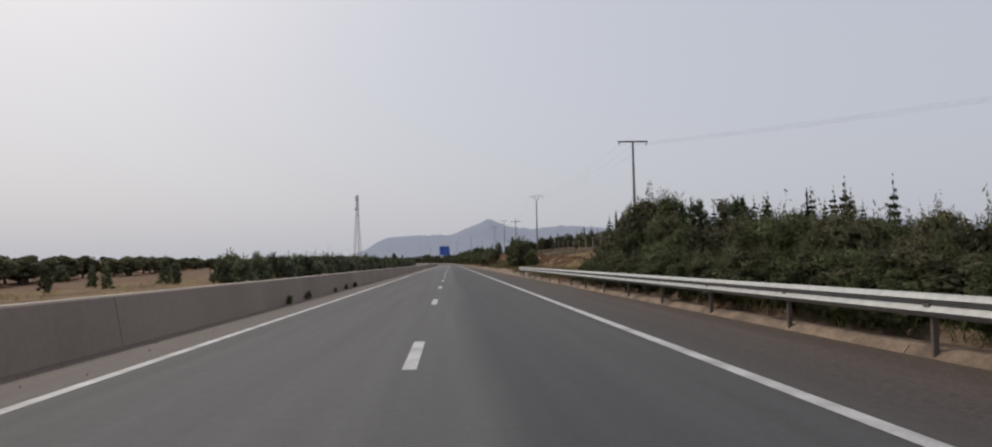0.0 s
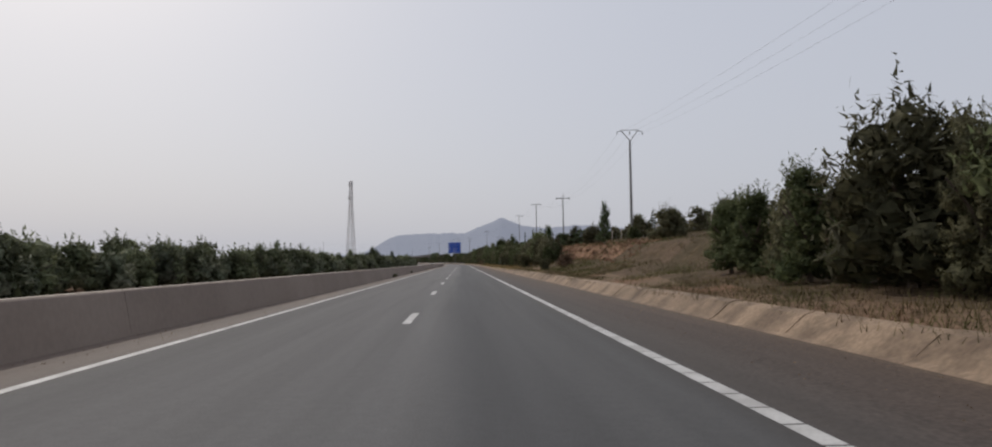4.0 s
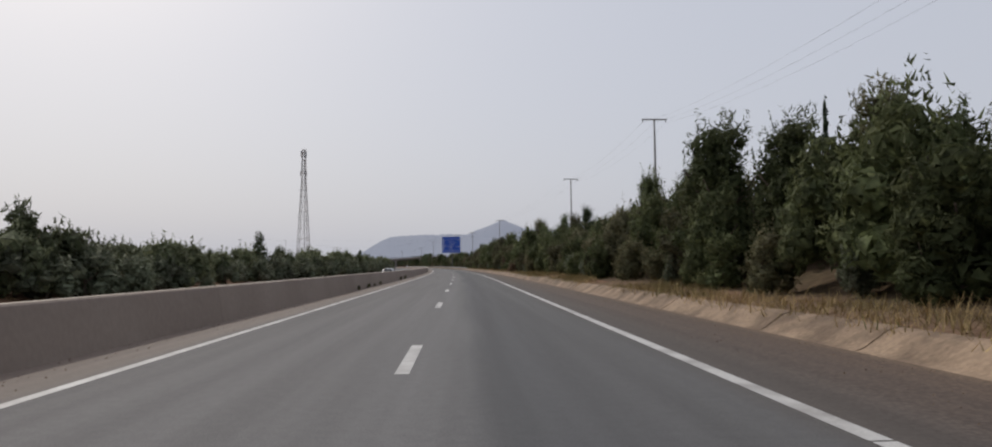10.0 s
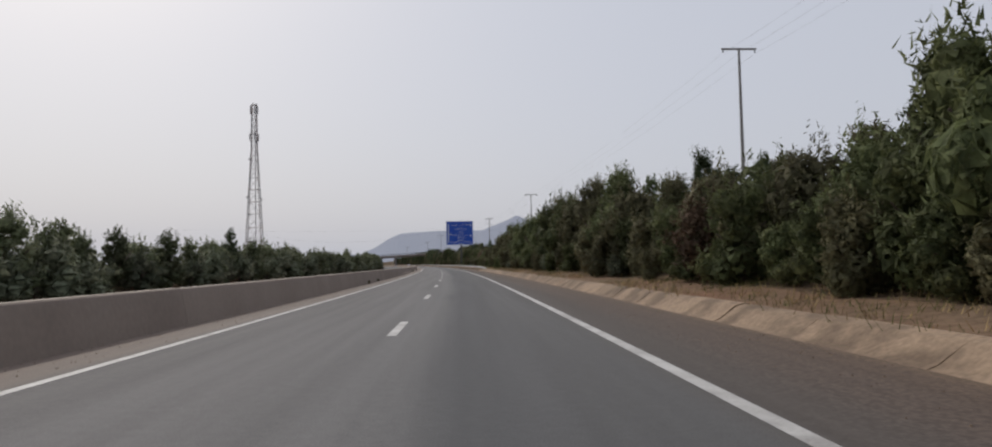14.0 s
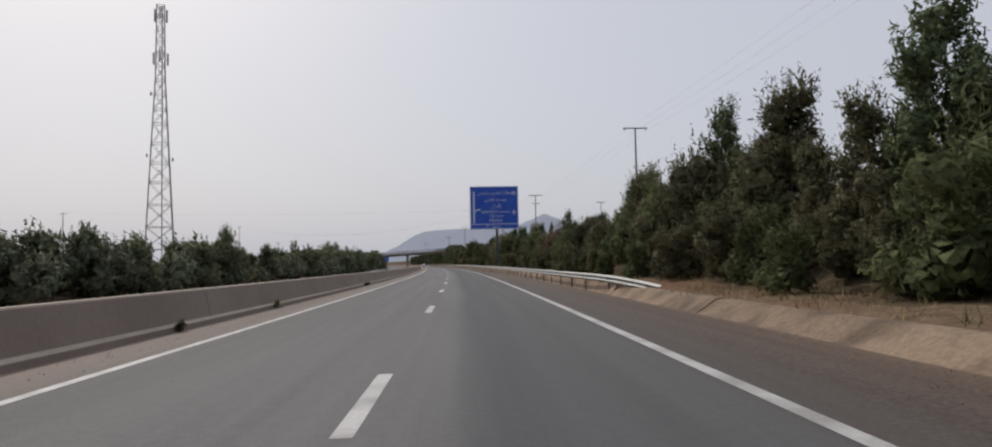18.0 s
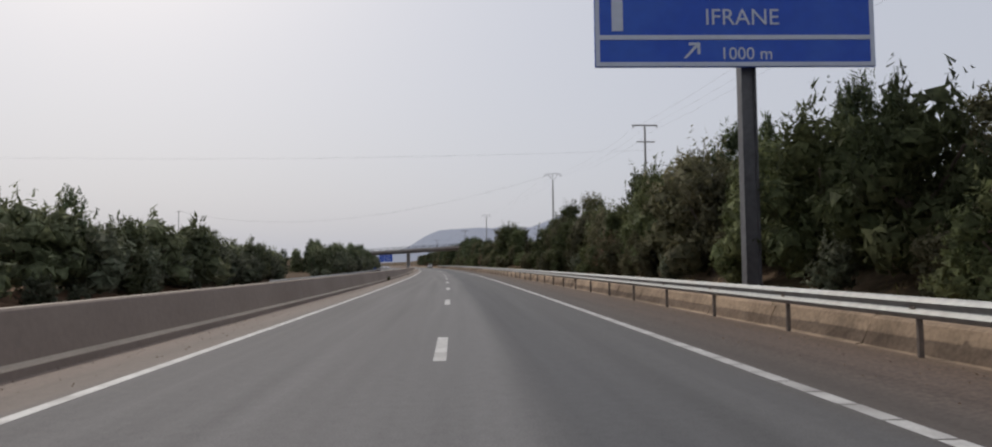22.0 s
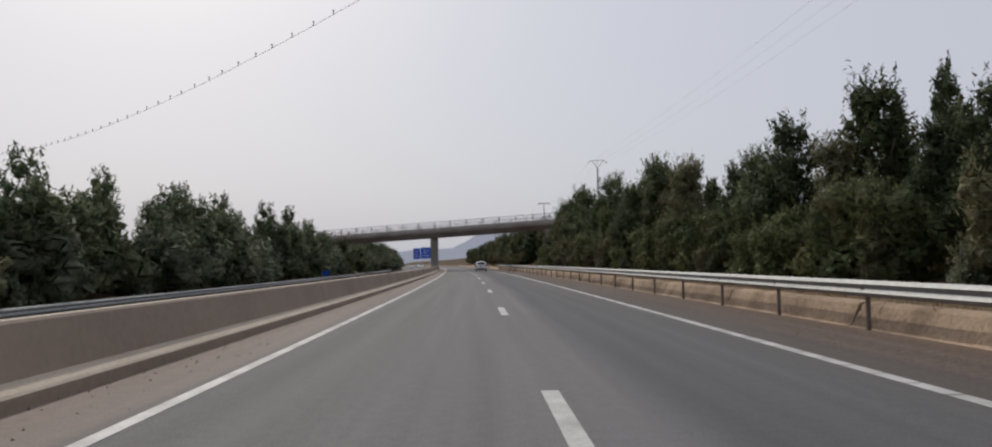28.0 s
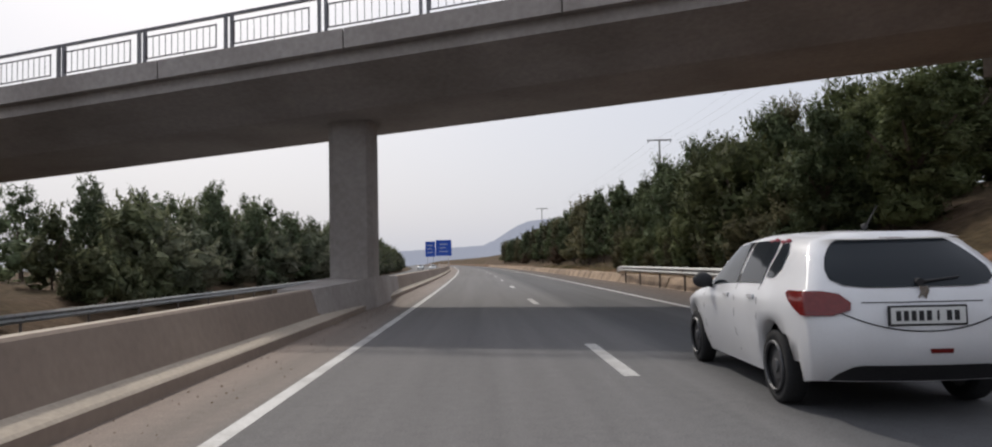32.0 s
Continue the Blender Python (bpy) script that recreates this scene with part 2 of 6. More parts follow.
M_LEAF_GREEN = foliage("leaf_green", (0.094, 0.111, 0.05), (0.13, 0.139, 0.065))
M_LEAF_GREY = foliage("leaf_grey_green", (0.134, 0.150, 0.098), (0.170, 0.170, 0.119))
M_LEAF_PINE = foliage("leaf_pine", (0.085, 0.108, 0.054), (0.106, 0.127, 0.065), 0.25)
# paler leaf copies for the far verge, distance haze put into the colour
M_LEAF_HAZED = foliage("leaf_green_hazed", (0.125, 0.142, 0.078), (0.162, 0.168, 0.1))
M_LEAF_PINE_HAZED = foliage("leaf_pine_hazed", (0.108, 0.136, 0.075), (0.136, 0.16, 0.092), 0.3)
M_LEAF_DARK = foliage("leaf_cypress", (0.032, 0.046, 0.026), (0.044, 0.056, 0.032), 0.12)
M_LEAF_DRY = foliage("leaf_withered", (0.156, 0.101, 0.065), (0.111, 0.078, 0.052), 0.2)


# ---- mesh helpers ----
def mesh_object(name, verts, faces, mat, parent=None, label="", smooth=False, uv=None, mats=None, index=None):
    me = bpy.data.meshes.new(name)
    me.from_pydata([tuple(v) for v in verts], [], faces)
    for m in (mats or [mat]):
        me.materials.append(m)
    if index is not None:
        me.polygons.foreach_set("material_index", index)
    if uv is not None:
        layer = me.uv_layers.new(name="UVMap")
        ids = np.empty(len(me.loops), dtype=np.int32)
        me.loops.foreach_get("vertex_index", ids)
        layer.data.foreach_set("uv", np.asarray(uv, dtype=np.float32)[ids].ravel())
    if smooth:
        me.polygons.foreach_set("use_smooth", [True] * len(me.polygons))
    me.update()
    ob = new(name, me)
    if parent is not None:
        ob.parent = parent
    if label:
        tagged(ob, label)
    return ob


def part(name, bm, mat, parent, label="", smooth=False):
    """Links a bmesh as one mesh object under a thing or a part."""
    me = bpy.data.meshes.new(name)
    bm.to_mesh(me)
    bm.free()
    me.materials.append(mat)
    if smooth:
        me.polygons.foreach_set("use_smooth", [True] * len(me.polygons))
    ob = new(name, me)
    ob.parent = parent
    if label:
        tagged(ob, label)
    return ob


def thing(name, m, label, category, group="", kind=""):
    ob = new(name)
    ob.empty_display_size = 0.3
    ob.matrix_basis = m
    return tagged(ob, label, category, group, kind)


def box(bm, x0, x1, y0, y1, z0, z1, bevel=0.0):
    r = bmesh.ops.create_cube(bm, size=1.0)
    vs = r["verts"]
    bmesh.ops.scale(bm, verts=vs, vec=(x1 - x0, y1 - y0, z1 - z0))
    bmesh.ops.translate(bm, verts=vs, vec=((x0 + x1) / 2, (y0 + y1) / 2, (z0 + z1) / 2))
    if bevel:
        es = list({e for v in vs for e in v.link_edges})
        bmesh.ops.bevel(bm, geom=es, offset=bevel, segments=2, affect="EDGES")
    return bm


def tube(bm, p, q, r0, r1=None, n=8):
    """A tapered rod from p to q."""
    p, q = Vector(p), Vector(q)
    d = q - p
    m = Matrix.Translation((p + q) / 2) @ d.to_track_quat("Z", "Y").to_matrix().to_4x4()
    bmesh.ops.create_cone(bm, cap_ends=True, segments=n, radius1=r0, radius2=r0 if r1 is None else r1, depth=d.length, matrix=m)
    return bm


def bm_new():
    return bmesh.new()


def ribbon(name, s0, s1, step, section, mat, parent=None, label="", mats=None, index=None, closed=False, caps=True, smooth=False):
    """Sweeps a cross section of (l, z) points along the road from s0 to s1, with UV in metres."""
    n = max(1, int(math.ceil((s1 - s0) / step)))
    ss = [s0 + (s1 - s0) * i / n for i in range(n + 1)]
    k = len(section)
    verts, uv, faces, idx = [], [], [], []
    for s in ss:
        for l, z in section:
            verts.append(at(s, l, z))
            uv.append((l, s))
    segs = k if closed else k - 1
    for i in range(n):
        for j in range(segs):
            a, b = i * k + j, i * k + (j + 1) % k
            faces.append((a, b, b + k, a + k))
            idx.append(index[j] if index else 0)
    if closed and caps:
        faces.append(tuple(range(k)))
        faces.append(tuple(reversed(range(n * k, n * k + k))))
        idx += [0, 0]
    ob = mesh_object(name, verts, faces, mat, parent, label, smooth, uv, mats, idx if index else None)
    return ob


def lerp_table(x, table):
    if x <= table[0][0]:
        return table[0][1]
    for (a, u), (b, v) in zip(table, table[1:]):
        if x <= b:
            return u + (v - u) * (x - a) / (b - a)
    return table[-1][1]


# ---- ground ----
PLATEAU = [(-200, 0.6), (0, 0.8), (60, 1.2), (85, 1.9), (112, 3.1), (194, 4.2), (300, 4.6), (600, 4.8), (640, 3.9), (660, 3.3), (690, 3.6), (710, 4.4), (900, 5.0), (1200, 4.0), (2000, 3.0)]


def ground_z(s, l):
    if l > 7.0:
        g = lerp_table(s, PLATEAU)
        z = lerp_table(l, [(7.0, -0.05), (7.4, 0.2), (8.5, 0.32), (10.0, 0.45), (12.5, 0.28 * g + 0.2), (15.5, 0.62 * g), (24.0, g), (70.0, g + 1.2), (300.0, g + 6.0), (2500.0, g + 20)])
        if 55 < s < 205 and l > 9.0:
            # cut bank with a crumbling earth step between the verge and the plateau
            foot, top = lerp_table(s, [(60, 0.35), (93, 0.45), (130, 1.0), (174, 1.6), (205, 1.7)]), lerp_table(s, [(60, 1.0), (93, 1.6), (130, 2.2), (174, 2.75), (205, 2.9)])
            lw = l + 0.7 * noise.noise((s * 0.23, 2.0, 6.0))
            cutz = lerp_table(lw, [(8.8, 0.33), (12.9, foot), (14.2, top), (24.0, g), (70.0, g + 1.2), (300.0, g + 6.0), (2500.0, g + 20)])
            z += (cutz - z) * min(1.0, (s - 55) / 12.0, (205 - s) / 8.0)
        if l > 15.0 and 796 < s < 828:
            # embankment carrying the bridge road
            q = min(1.0, (l - 15.0) / 8.0) * max(0.0, 1 - abs(s - 815.9 + 0.308 * (l + 5.4)) / 11.0) ** 0.6
            z = z + (max(z, 5.9) - z) * q
        rough = min(1.0, (l - 7.0) / 4.0)
        return z + rough * (0.22 * noise.noise((s * 0.31, l * 0.31, 1.7)) + 0.5 * min(1, (l - 7) / 20) * noise.noise((s * 0.05, l * 0.05, 4.0)))
    if l > -5.2:
        return -0.35
    if l > -16.4:
        return -1.3
    z = lerp_table(-l, [(16.4, -1.1), (17.5, -0.7), (20.0, 0.1), (34.0, 0.5), (90.0, 0.9), (2500.0, 4.0)])
    if s < 170:
        # the field falls away beside the first stretch
        low = lerp_table(-l, [(16.4, -1.1), (17.5, -0.75), (20.0, -0.25), (34.0, -0.5), (60.0, -1.3), (95.0, -1.9), (300.0, -2.0), (2500.0, 4.0)])
        z += (low - z) * min(1.0, (170 - s) / 90.0)
    if l < -24.0 and 805 < s < 845:
        q = min(1.0, (-l - 24.0) / 8.0) * max(0.0, 1 - abs(s - 815.9 + 0.308 * (l + 5.4)) / 11.0) ** 0.6
        z = z + (4.6 - z) * q
    return z + 0.15 * noise.noise((s * 0.3, l * 0.3, 9.0)) * min(1.0, (-l - 16.4) / 3)


ls = [-2400, -1500, -900, -500, -300, -200, -140, -100, -75, -60, -48, -40, -34, -30, -27, -24.5, -22, -20, -18.5, -17.5, -16.4, -15.9, -5.2, -4.8,
      6.7, 7.0, 7.4, 7.9, 8.5, 9.3, 10, 10.8, 11.6, 12.5, 13.3, 14.1, 15, 16, 17.5, 19, 21, 23, 26, 30, 36, 45, 60, 80, 110, 160, 240, 350, 600, 1000, 1700, 2400]
ss = [-300, -200, -120, -60, -30] + [i * 2.5 for i in range(-8, 360)] + [900 + 10 * i for i in range(30)] + [1200, 1260, 1350, 1500, 1700, 2000, 2500, 3200, 4000, 4700]
verts = [at(s, l, ground_z(s, l)) for s in ss for l in ls]
k = len(ls)
faces = [(i * k + j, i * k + j + 1, (i + 1) * k + j + 1, (i + 1) * k + j) for i in range(len(ss) - 1) for j in range(k - 1)]
# straw field on the open bank, bare ochre earth where the bank is cut
sides = []
for i in range(len(ss) - 1):
    for j in range(k - 1):
        s, l = ss[i], ls[j] + 0.9 * noise.noise((ss[i] * 0.4, ls[j], 2.0))
        sides.append(2 if 213 < s < 222 and 9.8 < l < 17 or 150 < s < 190 and 12.2 < l < 16.5 or 78 < s < 116 and 12.6 < l < 14.9 or 660 < s < 668 and 11.5 < l < 16 or 794 < s < 812 and 10.4 < l < 22 else 3 if 8.0 < l < 11.5 and s < 46 else 1 if l > 9.0 and s < 98 + 6 * noise.noise((l * 0.3, s * 0.1, 5.0)) else 1 if -48 < l < -17.5 and s < 125 else 3 if l > 8.6 or l < -16.5 and s > 600 else 0)
ground = mesh_object("ground", verts, faces, M_SOIL, smooth=True, mats=[M_SOIL, M_FIELD, M_OCHRE, M_BROWN], index=sides)
tagged(ground, "dry brown soil with straw-coloured grass patches beside the motorway", "ground", kind="structure")

# ---- carriageways ----
road = ribbon("road", -60, 1500, 10, [(-5.1, 0.0), (-3.45, 0.0), (0.0, 0.0), (3.55, 0.0), (6.75, -0.14), (6.75, -0.4), (-5.1, -0.4)], M_ROAD, closed=True)
tagged(road, "worn grey asphalt motorway carriageway with a brownish hard shoulder", "road", kind="structure")
far_road = ribbon("opposite_road", -60, 1500, 10, [(-16.2, -0.75), (-5.3, -0.4), (-5.3, -0.8), (-16.2, -1.15)], M_ROAD_FAR, closed=True)
tagged(far_road, "grey asphalt opposite carriageway beyond the concrete median wall", "road", kind="structure")
ribbon("edge_line", -60, 1300, 5, [(-3.525, 0.004), (-3.375, 0.004)], M_PAINT, road, "solid white edge line")
# right edge line: painted in short blocks with narrow gaps where it is a rumble line
RUMBLE = [(100, 118), (146, 172), (205, 252), (300, 330), (376, 392), (496, 590), (596, 640), (690, 735)]
s = -60.0
v, f = [], []
while s < 1300:
    rumble = any(a <= s < b for a, b in RUMBLE)
    step = 0.62 if rumble else 4.0
    gap = 0.035 if rumble else 0.0
    n = len(v)
    v += [at(s, 3.46, 0.004), at(s, 3.64, 0.004), at(s + step - gap, 3.64, 0.004), at(s + step - gap, 3.46, 0.004)]
    f.append((n, n + 1, n + 2, n + 3))
    s += step
tagged(mesh_object("edge_line", v, f, M_PAINT, road, "white edge line cut into short rumble blocks"), kind="stuff")
DASH = 8.47
for i in range(-3, 78):
    s = DASH + 13 * i
    v = [at(s, -0.085, 0.004), at(s, 0.085, 0.004), at(s + 3, 0.085, 0.004), at(s + 3, -0.085, 0.004)]
    mesh_object("lane_dash", v, [(0, 1, 2, 3)], M_PAINT, road)

# ---- median wall, segment by segment ----
wall = thing("wall_median", Matrix(), "grey-brown concrete median wall in cast segments", "wall", kind="structure")
rng = random.Random(4)
PLAIN = [(-4.72, 0.0), (-4.74, 0.1), (-4.87, 0.78), (-4.9, 0.81), (-5.1, 0.81), (-5.13, 0.78), (-5.5, -0.8), (-4.72, -0.3)]
KERBED = [(-4.64, 0.0), (-4.65, 0.13), (-4.68, 0.155), (-4.87, 0.22), (-5.02, 0.72), (-5.05, 0.75), (-5.21, 0.75), (-5.24, 0.72), (-5.6, -0.8), (-4.7, -0.3)]
KERB_LOW = [(-4.70, 0.0), (-4.71, 0.1), (-4.73, 0.12), (-4.82, 0.15), (-4.96, 0.74), (-4.99, 0.77), (-5.16, 0.77), (-5.19, 0.74), (-5.6, -0.8), (-4.7, -0.3)]
s = -60.0
while s < 1100:
    length = 9.0
    kerbed = s > 432
    sec = PLAIN if not kerbed else KERB_LOW if s < 636 else KERBED
    dl, dz = rng.uniform(-0.004, 0.004), rng.uniform(-0.004, 0.004)
    sec = [(l + dl, z + dz if z > 0.5 else z) for l, z in sec]
    # wall top and kerb ledge: light on upward faces put in as paler concrete
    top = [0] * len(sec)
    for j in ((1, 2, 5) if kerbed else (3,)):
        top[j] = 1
    ribbon("wall_segment", s, s + length - 0.012, 4.5, sec, M_BARRIER, wall, mats=[M_BARRIER if s < 636 else M_BARRIER_TAN, M_PALE_AND_LIT], index=top, closed=True)
    s += length

# ---- concrete gutter slabs on the right ----
gutter = thing("gutter", Matrix(), "pale tan concrete drainage gutter slabs along the shoulder", "gutter", kind="structure")
s = -30.0
while s < 1000:
    length = 3.6
    dl, dz = rng.uniform(-0.025, 0.025), rng.uniform(-0.015, 0.012)
    if s > 474:
        sec = [(6.7, -0.16), (6.88, -0.12 + dz), (7.08 + dl, 0.29 + dz), (7.14 + dl, 0.33 + dz), (7.42 + dl, 0.36 + dz), (7.42 + dl, -0.1), (6.7, -0.4)]
    elif s < 58:
        sec = [(6.62, -0.15), (6.74, -0.03 + dz), (6.9 + dl, 0.015 + dz), (7.02 + dl, 0.01 + dz), (7.06 + dl, -0.2), (6.62, -0.4)]
    else:
        up = lerp_table(s, [(40, 0.02), (76, 0.1), (180, 0.1), (215, 0.05), (474, 0.05)])
        sec = [(6.62, -0.15), (6.8, -0.09 + dz), (7.18 + dl, 0.13 + up + dz), (7.36 + dl, 0.18 + up + dz), (7.52 + dl, 0.17 + up + dz), (7.56 + dl, -0.1), (6.62, -0.4)]
    ribbon("slab", s, s + length - 0.03, 4, sec, M_GUTTER if s < 474 else M_GUTTER_PALE, gutter, closed=True)
    s += length


# ---- guard rails ----
def w_beam(s):
    """Points of a two-wave steel beam, front towards the road."""
    return [(0.0, 0.0), (-0.035, 0.03), (-0.07, 0.075), (-0.035, 0.12), (-0.01, 0.155), (-0.035, 0.19), (-0.07, 0.235), (-0.035, 0.28), (0.0, 0.31),
            (0.02, 0.31), (-0.01, 0.28), (-0.05, 0.235), (-0.01, 0.19), (0.01, 0.155), (-0.01, 0.12), (-0.05, 0.075), (-0.01, 0.03), (0.02, 0.0)]


def guard_rail(s0, s1, l, base, post_step, flare0, flare1, label, side=1, rise=((0, 0.0), (1, 0.0))):
    """A steel guard rail; flare0, flare1: its ends sink and swing outwards; rise: its height above the base along the way."""
    ob = thing("guard_rail", Matrix(), label, "guard rail")
    sec = w_beam(0)
    seg = 4.0
    n = int((s1 - s0) / seg)

    def offset(s):
        dl, dz = 0.0, lerp_table(s, rise)
        if flare0 and s < s0 + 10:
            q = 1 - (s - s0) / 10
            dl, dz = 1.1 * q * q, dz - 0.32 * q ** 3
        if flare1 and s > s1 - 10:
            q = 1 - (s1 - s) / 10
            dl, dz = 1.1 * q * q, dz - 0.32 * q ** 3
        return dl * side, dz

    for i in range(n):
        a, b = s0 + i * seg, s0 + (i + 1) * seg
        verts = []
        for s in (a - 0.12, (a + b) / 2, b):
            dl, dz = offset(min(max(s, s0), s1))
            verts += [at(s, l + dl + side * p + (0.004 if s < a else 0), base + 0.45 + dz + q) for p, q in sec]
        k = len(sec)
        faces = [(r * k + j, r * k + (j + 1) % k, (r + 1) * k + (j + 1) % k, (r + 1) * k + j) for r in (0, 1) for j in range(k)]
        faces += [tuple(range(k)), tuple(reversed(range(2 * k, 3 * k)))]
        mesh_object("beam", verts, faces, M_STEEL, ob, smooth=False)
    data = None
    s = s0 + 1
    while s < s1:
        if data is None:
            bm = bm_new()
            box(bm, 0.035, 0.11, -0.03, 0.03, -0.7, 0.72, 0.006)
            box(bm, -0.03, 0.04, -0.06, 0.06, 0.5, 0.68)
            p = part("post", bm, M_POST, ob)
            data = p.data
        else:
            p = new("post", data)
            p.parent = ob
        dl, dz = offset(s)
        p.matrix_basis = on_road(s, l + dl, base + dz) @ Matrix.Diagonal((side, 1, 1, 1))
        s += post_step
    return ob


guard_rail(-40, 72, 6.62, -0.05, 4.0, False, True, "galvanised steel guard rail with thin posts at the shoulder edge")
guard_rail(470, 842, 6.62, -0.1, 4.0, True, True, "long galvanised steel guard rail in front of the gutter slabs",
           rise=((470, 0.0), (510, 0.02), (560, 0.06), (640, 0.1), (745, 0.17), (842, 0.17)))
guard_rail(612, 866, -15.9, -0.8, 4.0, False, False, "weathered steel guard rail along the opposite carriageway", -1)


# ---- poles and wires ----
def t_pole(s, l, top, double=False, peak=False):
    z0 = ground_z(s, l)
    h = top - z0
    ob = thing("power_pole", on_road(s, l, z0), "grey concrete T-shaped power pole with a crossarm", "power pole", "power poles beside the motorway")
    bm = bm_new()
    tube(bm, (0, 0, -0.6), (0, 0, h), 0.2, 0.11, 10)
    part("shaft", bm, M_POLE, ob)
    bm = bm_new()
    box(bm, -1.7, 1.7, -0.07, 0.07, h - 0.18, h, 0.015)
    part("crossarm", bm, M_POLE, ob)
    if double:
        bm = bm_new()
        box(bm, -1.1, 1.3, -0.06, 0.06, h - 2.3, h - 2.16, 0.01)
        part("crossarm", bm, M_POLE, ob)
    if peak:
        bm = bm_new()
        tube(bm, (0, 0, h - 0.1), (0, 0, h + 1.1), 0.07, 0.05)
        part("peak", bm, M_POLE, ob)
    for x in (-1.55, 0.0 if not peak else -0.5, 1.55):
        bm = bm_new()
        tube(bm, (x, 0, h - 0.45), (x, 0, h - 0.15), 0.06, 0.04, 6)
        part("insulator", bm, M_WIRE, ob)
    return ob


def y_pole(s, l, top):
    z0 = ground_z(s, l)
    h = top - z0
    ob = thing("power_pole", on_road(s, l, z0), "grey power pole with a fork-shaped steel head", "power pole", "power poles beside the motorway")
    bm = bm_new()
    tube(bm, (0, 0, -0.6), (0, 0, h - 1.5), 0.22, 0.13, 10)
    part("shaft", bm, M_POLE, ob)
    bm = bm_new()
    for x in (-1, 1):
        tube(bm, (0, 0, h - 1.6), (x * 1.15, 0, h - 0.15), 0.06, 0.05, 6)
        tube(bm, (x * 1.15, 0, h - 0.15), (x * 1.75, 0, h - 0.35), 0.05, 0.04, 6)
    tube(bm, (-1.2, 0, h - 0.15), (1.2, 0, h - 0.05), 0.045, 0.045, 6)
    part("fork", bm, M_DARK_RAIL, ob)
    for x in (-1.75, 0, 1.75):
        bm = bm_new()
        tube(bm, (x, 0, h - 0.75), (x, 0, h - 0.3), 0.06, 0.045, 6)
        part("insulator", bm, M_WIRE, ob)
    return ob


def swept(pts, radii, n=6):
    """Vertices and faces of one continuous rod through points."""
    verts, faces = [], []
    for i, p in enumerate(pts):
        d = Vector(pts[min(i + 1, len(pts) - 1)]) - Vector(pts[max(i - 1, 0)])
        q = d.to_track_quat("Z", "Y")
        for j in range(n):
            a = 2 * math.pi * j / n
            verts.append(Vector(p) + q @ Vector((radii[i] * math.cos(a), radii[i] * math.sin(a), 0)))
    for i in range(len(pts) - 1):
        faces += [(i * n + j, i * n + (j + 1) % n, (i + 1) * n + (j + 1) % n, (i + 1) * n + j) for j in range(n)]
    faces += [tuple(reversed(range(n))), tuple(range((len(pts) - 1) * n, len(pts) * n))]
    return verts, faces


def wire(p, q, sag, r=0.006, n=14):
    """A hanging conductor between two points."""
    p, q = Vector(p), Vector(q)
    pts = [p.lerp(q, i / n) - Vector((0, 0, sag * 4 * (i / n) * (1 - i / n))) for i in range(n + 1)]
    ob = mesh_object("overhead_wire", *swept(pts, [r] * len(pts), 5), M_WIRE)
    tagged(ob, "thin dark overhead power conductor hanging between poles", "wire", "overhead wires")
    return pts


POLES = [(30, 95.0, 20.0, "t"), (80, 21.3, 14.5, "t"), (195, 24.2, 19.0, "y"), (267.3, 25.1, 16.0, "p"), (340.8, 26.7, 20.4, "t"), (413.3, 28.6, 21.2, "t"),
         (545.1, 26.9, 19.9, "t"), (636, 26.0, 19.0, "d"), (699.6, 25.2, 20.8, "y"), (831, 25.9, 20.8, "y"), (891.6, 24.5, 17.5, "t"), (1010, 24, 17.0, "t")]
for s, l, top, form in POLES:
    if form == "y":
        y_pole(s, l, top)
    else:
        t_pole(s, l, top, form == "d", form == "p")
t_pole(690, 58.5, 21.5)
for (s0, l0, t0, _), (s1, l1, t1, _) in zip(POLES, POLES[1:]):
    for x in (-1.6, 0.0, 1.6):
        wire(at(s0, l0 + x, t0 - 0.5), at(s1, l1 + x, t1 - 0.5), 1.3)


def wood_pole(s, l, h):
    z0 = ground_z(s, l)
    ob = thing("power_pole", on_road(s, l, z0), "slim grey power pole standing in the fields", "power pole", "power poles in the fields")
    bm = bm_new()
    tube(bm, (0, 0, -0.5), (0, 0, h), 0.17, 0.1, 8)
    part("shaft", bm, M_POLE, ob)
    bm = bm_new()
    box(bm, -0.9, 0.9, -0.06, 0.06, h - 0.5, h - 0.36)
    part("crossarm", bm, M_POLE, ob)
    return z0 + h


zt = wood_pole(640, -95, 15.2)
for y in (-0.9, 0.9):
    wire(at(636, 26 + y, 15.7), at(640 + y, -95, zt), 1.2, 0.004, n=24)
zt = wood_pole(822, -88, 20.8)
line = wire(at(699.6, 24, 20.2), at(822, -88, zt), 6.8, 0.012, n=24)
# upright markers along the crossing line
for i in range(len(line) - 1):
    for f0 in (0.1, 0.45, 0.8):
        p = line[i].lerp(line[i + 1], f0)
        bm = bm_new()
        tube(bm, (0, 0, -0.03), (0, 0, 0.22), 0.028, 0.02, 6)
        box(bm, -0.04, 0.04, -0.04, 0.04, 0.18, 0.25)
        me = bpy.data.meshes.new("wire_marker")
        bm.to_mesh(me)
        bm.free()
        me.materials.append(M_WIRE)
        ob = new("wire_marker", me)
        ob.location = p
        tagged(ob, "small dark upright marker clipped on the overhead wire", "wire marker", "markers on the crossing wire")
for s, l, h in ((560, -85, 9), (566, -100, 9.5), (600, -74, 8), (765, -62, 11)):
    wood_pole(s, l, h)


